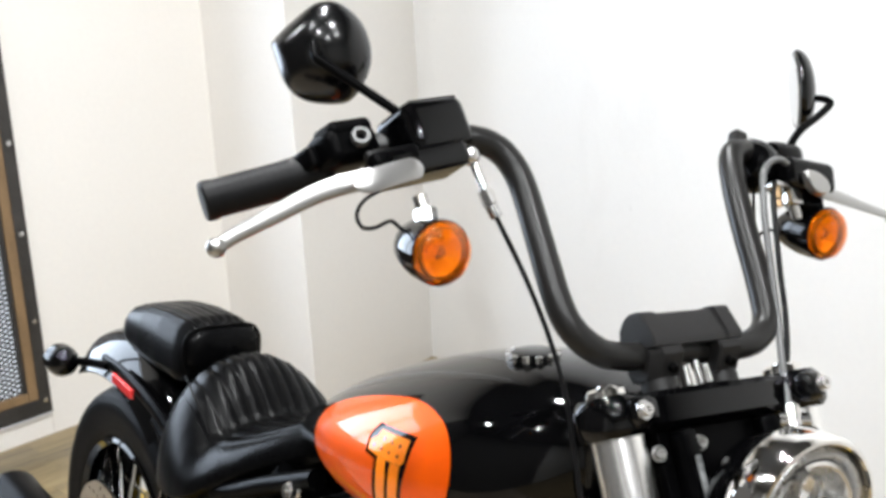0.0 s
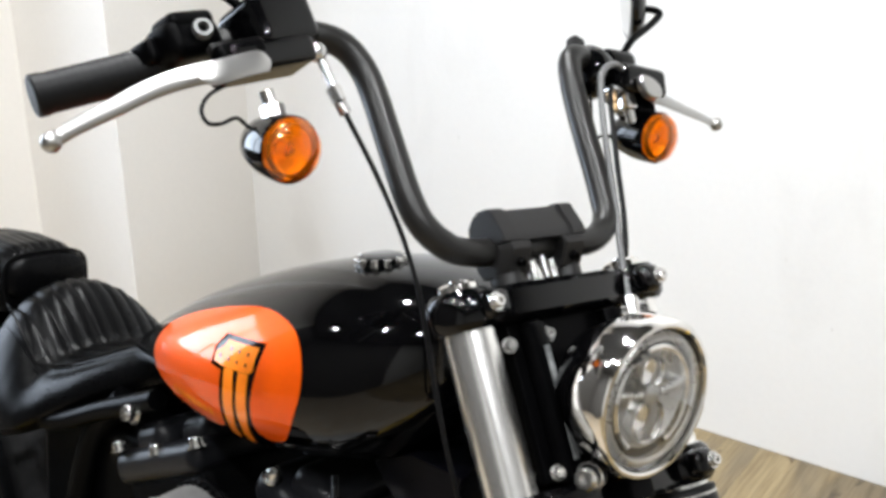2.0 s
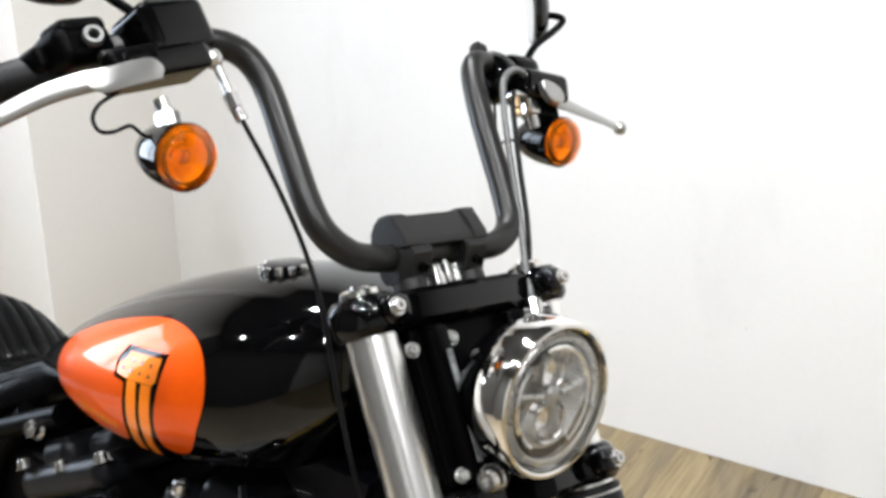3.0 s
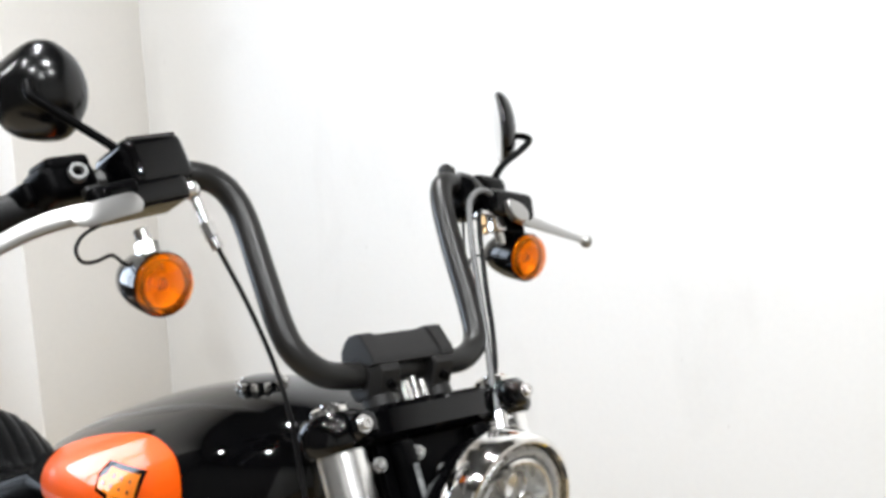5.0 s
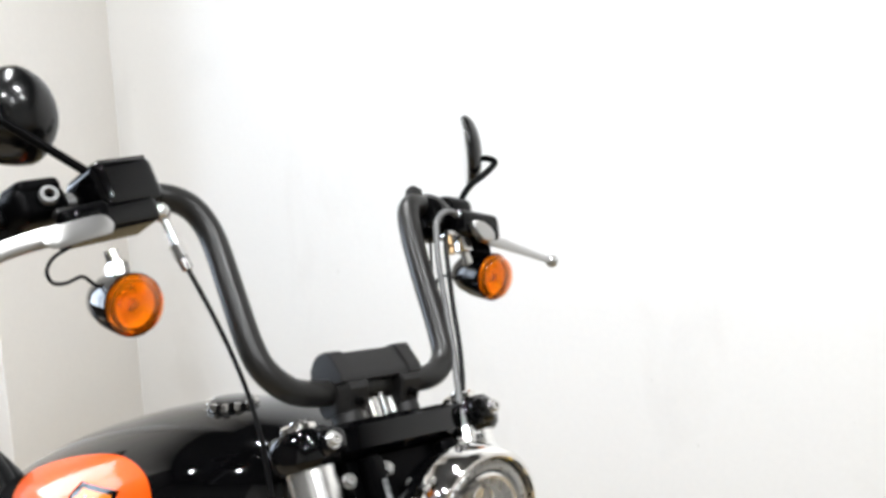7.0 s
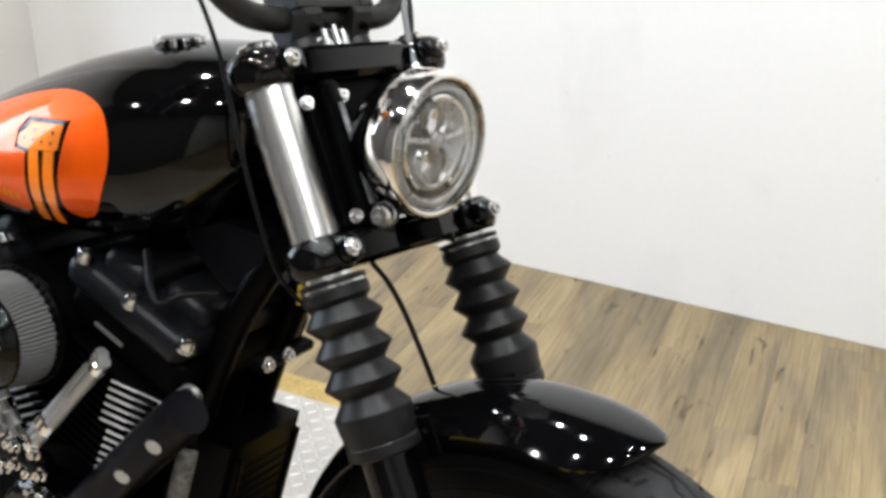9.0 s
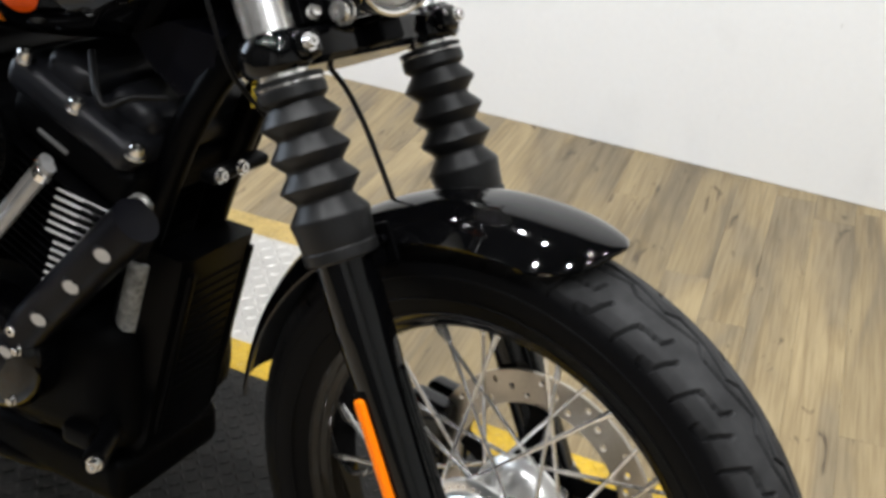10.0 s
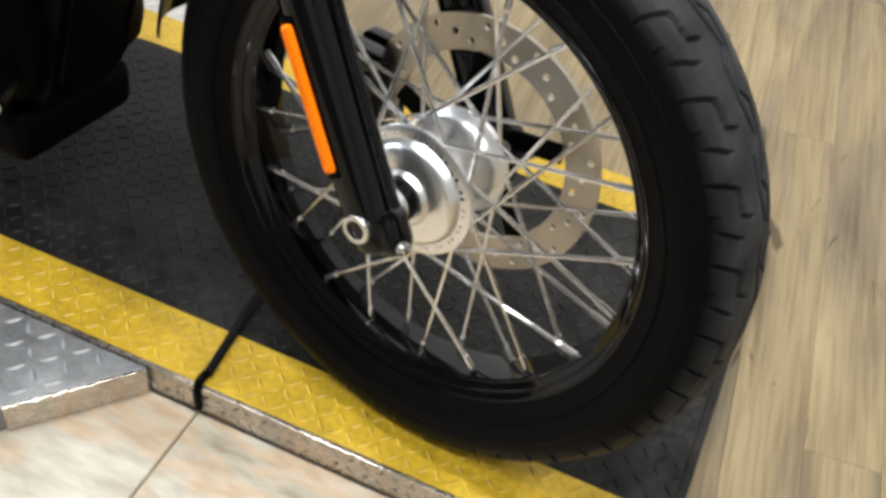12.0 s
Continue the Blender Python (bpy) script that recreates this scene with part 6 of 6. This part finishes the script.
# exhaust with a drilled shield
pipe_pts = [(-0.428, -0.137, 0.579), (-0.459, -0.139, 0.546), (-0.509, -0.139, 0.493), (-0.564, -0.139, 0.434), (-0.625, -0.147, 0.368), (-0.72, -0.180, 0.29), (-0.90, -0.21, 0.25), (-1.05, -0.225, 0.26)]
exhaust = bpart("exhaust", bm_tube(pipe_pts, 0.0270, 28, 6), PIPE, "satin black exhaust pipe with a drilled heat shield")
for p in ((-0.459, -0.139, 0.546), (-0.509, -0.139, 0.493), (-0.564, -0.139, 0.434), (-0.618, -0.146, 0.376)):
    p, n = Vector(p), Vector((0.27, -0.94, -0.21)).normalized()
    part("shield_hole", bm_lathe([(0.0092, -0.006), (0.0096, 0.0008), (0.0108, 0.0010), (0.0120, -0.0005), (0.0120, -0.006)], 28, at=toward(p + n * 0.0266, p + n * 0.06)), PIPE, exhaust)
    part("inner_pipe", bm_lathe([(0, 0.0008), (0.0094, 0.0005), (0.0094, -0.004), (0, -0.004)], 24, at=toward(p + n * 0.0266, p + n * 0.06)), INNERPIPE, exhaust, "pale inner pipe in a shield hole")
for k, (z0, z1) in enumerate(((0.26, 0.43), (0.20, 0.30))):
    muffler = part("muffler", bm_tube([(-1.00, -0.225, z0), (-1.10, -0.235, z0 + 0.03), (-1.45, -0.245, z1), (-1.66, -0.250, z1 + 0.03)], lambda q: 0.030 + 0.022 * min(1, q * 2.5), 24, 6), SATIN, exhaust, "black muffler")
    part("end_cap", bm_lathe([(0.020, -0.02), (0.022, 0.004), (0.048, 0.004), (0.052, -0.004), (0.052, -0.02)], 32, at=toward((-1.66, -0.250, z1 + 0.03), (-1.8, -0.252, z1 + 0.05))), SATIN, muffler)

# things in front of the engine
cooler = bpart("oil_cooler", joined(
    bm_loft([[(x - dx, y, z) for x, y in ((-0.030, -0.070), (0.020, -0.070), (0.026, -0.055), (0.026, 0.048), (0.020, 0.058), (-0.030, 0.058))] for dx, z in ((0.446, 0.505), (0.448, 0.495), (0.488, 0.340), (0.512, 0.235), (0.530, 0.205))])), SATIN, "black boxy cooler on the frame's front tubes")
for k in range(17):
    z = 0.235 + 0.0145 * k
    x = -0.447 - (0.505 - z) * 0.2593 + 0.0245
    part("louvre", bm_box(0.006, 0.082, 0.004, 0.001, pose(x + 0.002, -0.003, z, 0, 25), 1), WRINKLE, cooler)
part("frame_rim", joined(*[bm_box(0.012, 0.010, 0.25, 0.003, pose(-0.4575, y, 0.365, 0, 14.5)) for y in (-0.056, 0.050)]), SATIN, cooler)
bracket = bpart("front_bracket", bm_box(0.022, 0.10, 0.014, 0.005, pose(-0.408, 0.0, 0.606, 0, 10), 3), SATIN, "black bracket on the frame's front tubes")
for y in (-0.040, -0.004):
    part("bolt", bm_bolt((-0.396, y, 0.609), (-0.30, y, 0.625), 0.0065, 0.006), STEEL, bracket, "bright bolt head")
cover = bpart("neck_cover", bm_loft([[(-0.495, y, 0.752), (-0.44, y - 0.004 * k, 0.776), (-0.376, y, 0.770), (-0.388, y, 0.716), (-0.425, y - 0.006 * k, 0.700), (-0.47, y, 0.724)] for k, y in ((0, 0.06), (0, -0.060), (1, -0.066))]), PIPE, "dark grey faceted cover under the tank")
bpart("wire_loom", bm_tube([(-0.52, -0.10, 0.735), (-0.49, -0.125, 0.705), (-0.475, -0.128, 0.69), (-0.455, -0.11, 0.70), (-0.43, -0.085, 0.70)], 0.004, 10), CABLE, "black wire over the cylinder head")
bpart("horn_bolt", bm_bolt((-0.452, -0.110, 0.578), (-0.42, -0.18, 0.60), 0.012, 0.014), STEEL, "large bright engine bolt")
bpart("clamp_tag", bm_rod((-0.303, -0.101, 0.742), (-0.304, -0.101, 0.722), 0.0040, 10), YELLOWTAG, "small yellow wire seal")
forward = bpart("foot_control", joined(bm_tube([(-0.56, -0.07, 0.26), (-0.50, -0.12, 0.275), (-0.455, -0.19, 0.290)], 0.014, 14), bm_box(0.05, 0.06, 0.03, 0.008, pose(-0.55, -0.10, 0.25))), SATIN, "black foot control bracket")
part("bolt", bm_bolt((-0.452, -0.192, 0.290), (-0.42, -0.25, 0.30), 0.007, 0.009), STEEL, forward)
bpart("battery_box", bm_box(0.40, 0.17, 0.42, 0.03, pose(-0.985, 0, 0.455), 3), SATIN, "black box under the seat")
bpart("side_stand", bm_tube([(-0.72, 0.13, 0.18), (-0.76, 0.20, 0.12), (-0.80, 0.262, 0.045)], 0.014, 12), SATIN, "black side stand, down")

# ---- floor pieces ----
EAST, SOUTH_E = Vector((4.2, 2.6, 0)), Vector((4.6, -3.1, 0))
ROOM = [Vector((*on_wall(4.2), 0)), SOUTH_E, Vector((END.x, -3.1, 0)), END, INNER, PIER, CORNER]


def in_room(p, slack=0.06):
    """Whether p lies on the room's floor, or less than slack metres under a wall."""
    inside, near = False, False
    for a, b in zip(ROOM, ROOM[1:] + ROOM[:1]):
        if (a.y > p.y) != (b.y > p.y) and p.x < (b.x - a.x) * (p.y - a.y) / (b.y - a.y) + a.x:
            inside = not inside
        d = b - a
        t = max(0, min(1, (p - a).dot(d) / d.dot(d)))
        near = near or (p.xy - (a + d * t).xy).length < slack
    return inside or near


def on_stone(p):
    u, v = (DECK.inverted() @ p).xy
    return u < 0.235 and v < -0.12


def plank_floor():
    """Boards that run across towards the long wall, cut to the room and to the stone tiles."""
    rnd = random.Random(8)
    width, turn = 0.096, 107.0
    floor_m = pose(0, 0, 0, 0, 0, turn)
    boards = []
    for row in range(-56, 56):
        v = (row + 0.5) * width
        u = -4.6 + rnd.random() * 0.9
        while u < 4.6:
            length = rnd.choice((0.9, 1.2, 1.2))
            steps = int(length / 0.05)
            good = []
            for k in range(steps + 1):
                p = floor_m @ Vector((u + k * 0.05, v, 0))
                good.append(in_room(p) and not on_stone(p))
            if any(good):
                k0, k1 = good.index(True), steps - good[::-1].index(True)
                if k1 > k0:
                    a, b = u + k0 * 0.05, u + k1 * 0.05 if k1 < steps else u + length
                    mid = floor_m @ Vector(((a + b) / 2, v, 0))
                    hidden = -2.5 < (DECK.inverted() @ mid).x < -0.5 and -0.10 < (DECK.inverted() @ mid).y < 0.45
                    if not hidden:
                        boards.append((round(b - a, 2), mid))
            u += length
    # the boards nearest to the motorcycle's front are pieces, the rest one sheet of boards
    boards.sort(key=lambda e: (e[1] - Vector((-0.2, 0.9, 0))).length)
    shapes, rest = {}, []
    for k, (length, mid) in enumerate(boards):
        m = Matrix.Translation((mid.x, mid.y, FLOOR - 0.006)) @ pose(0, 0, 0, 0, 0, turn)
        if k < 300:
            if length not in shapes:
                shapes[length] = mesh_of("plank", bm_box(length - 0.0003, width - 0.0003, 0.012, 0.0004, seg=1), WOOD)
            piece("plank", shapes[length], base, m)
        else:
            rest.append(bm_box(length - 0.0006, width - 0.0006, 0.012, 0.0, m))
    tagged(part("far_planks", joined(*rest), WOOD, base), kind="stuff")


def stone_floor():
    tile = mesh_of("tile", bm_box(0.448, 0.448, 0.012, 0.002, seg=1), STONE)
    for i in range(-8, 1):
        for j in range(0, 8):
            m = DECK @ pose(-0.22 + 0.45 * i + 0.225, -0.146 - 0.45 * j - 0.225 + 0.01, FLOOR - 0.006)
            if in_room(m.translation, 0.2):
                piece("tile", tile, base, m)


plank_floor()
stone_floor()
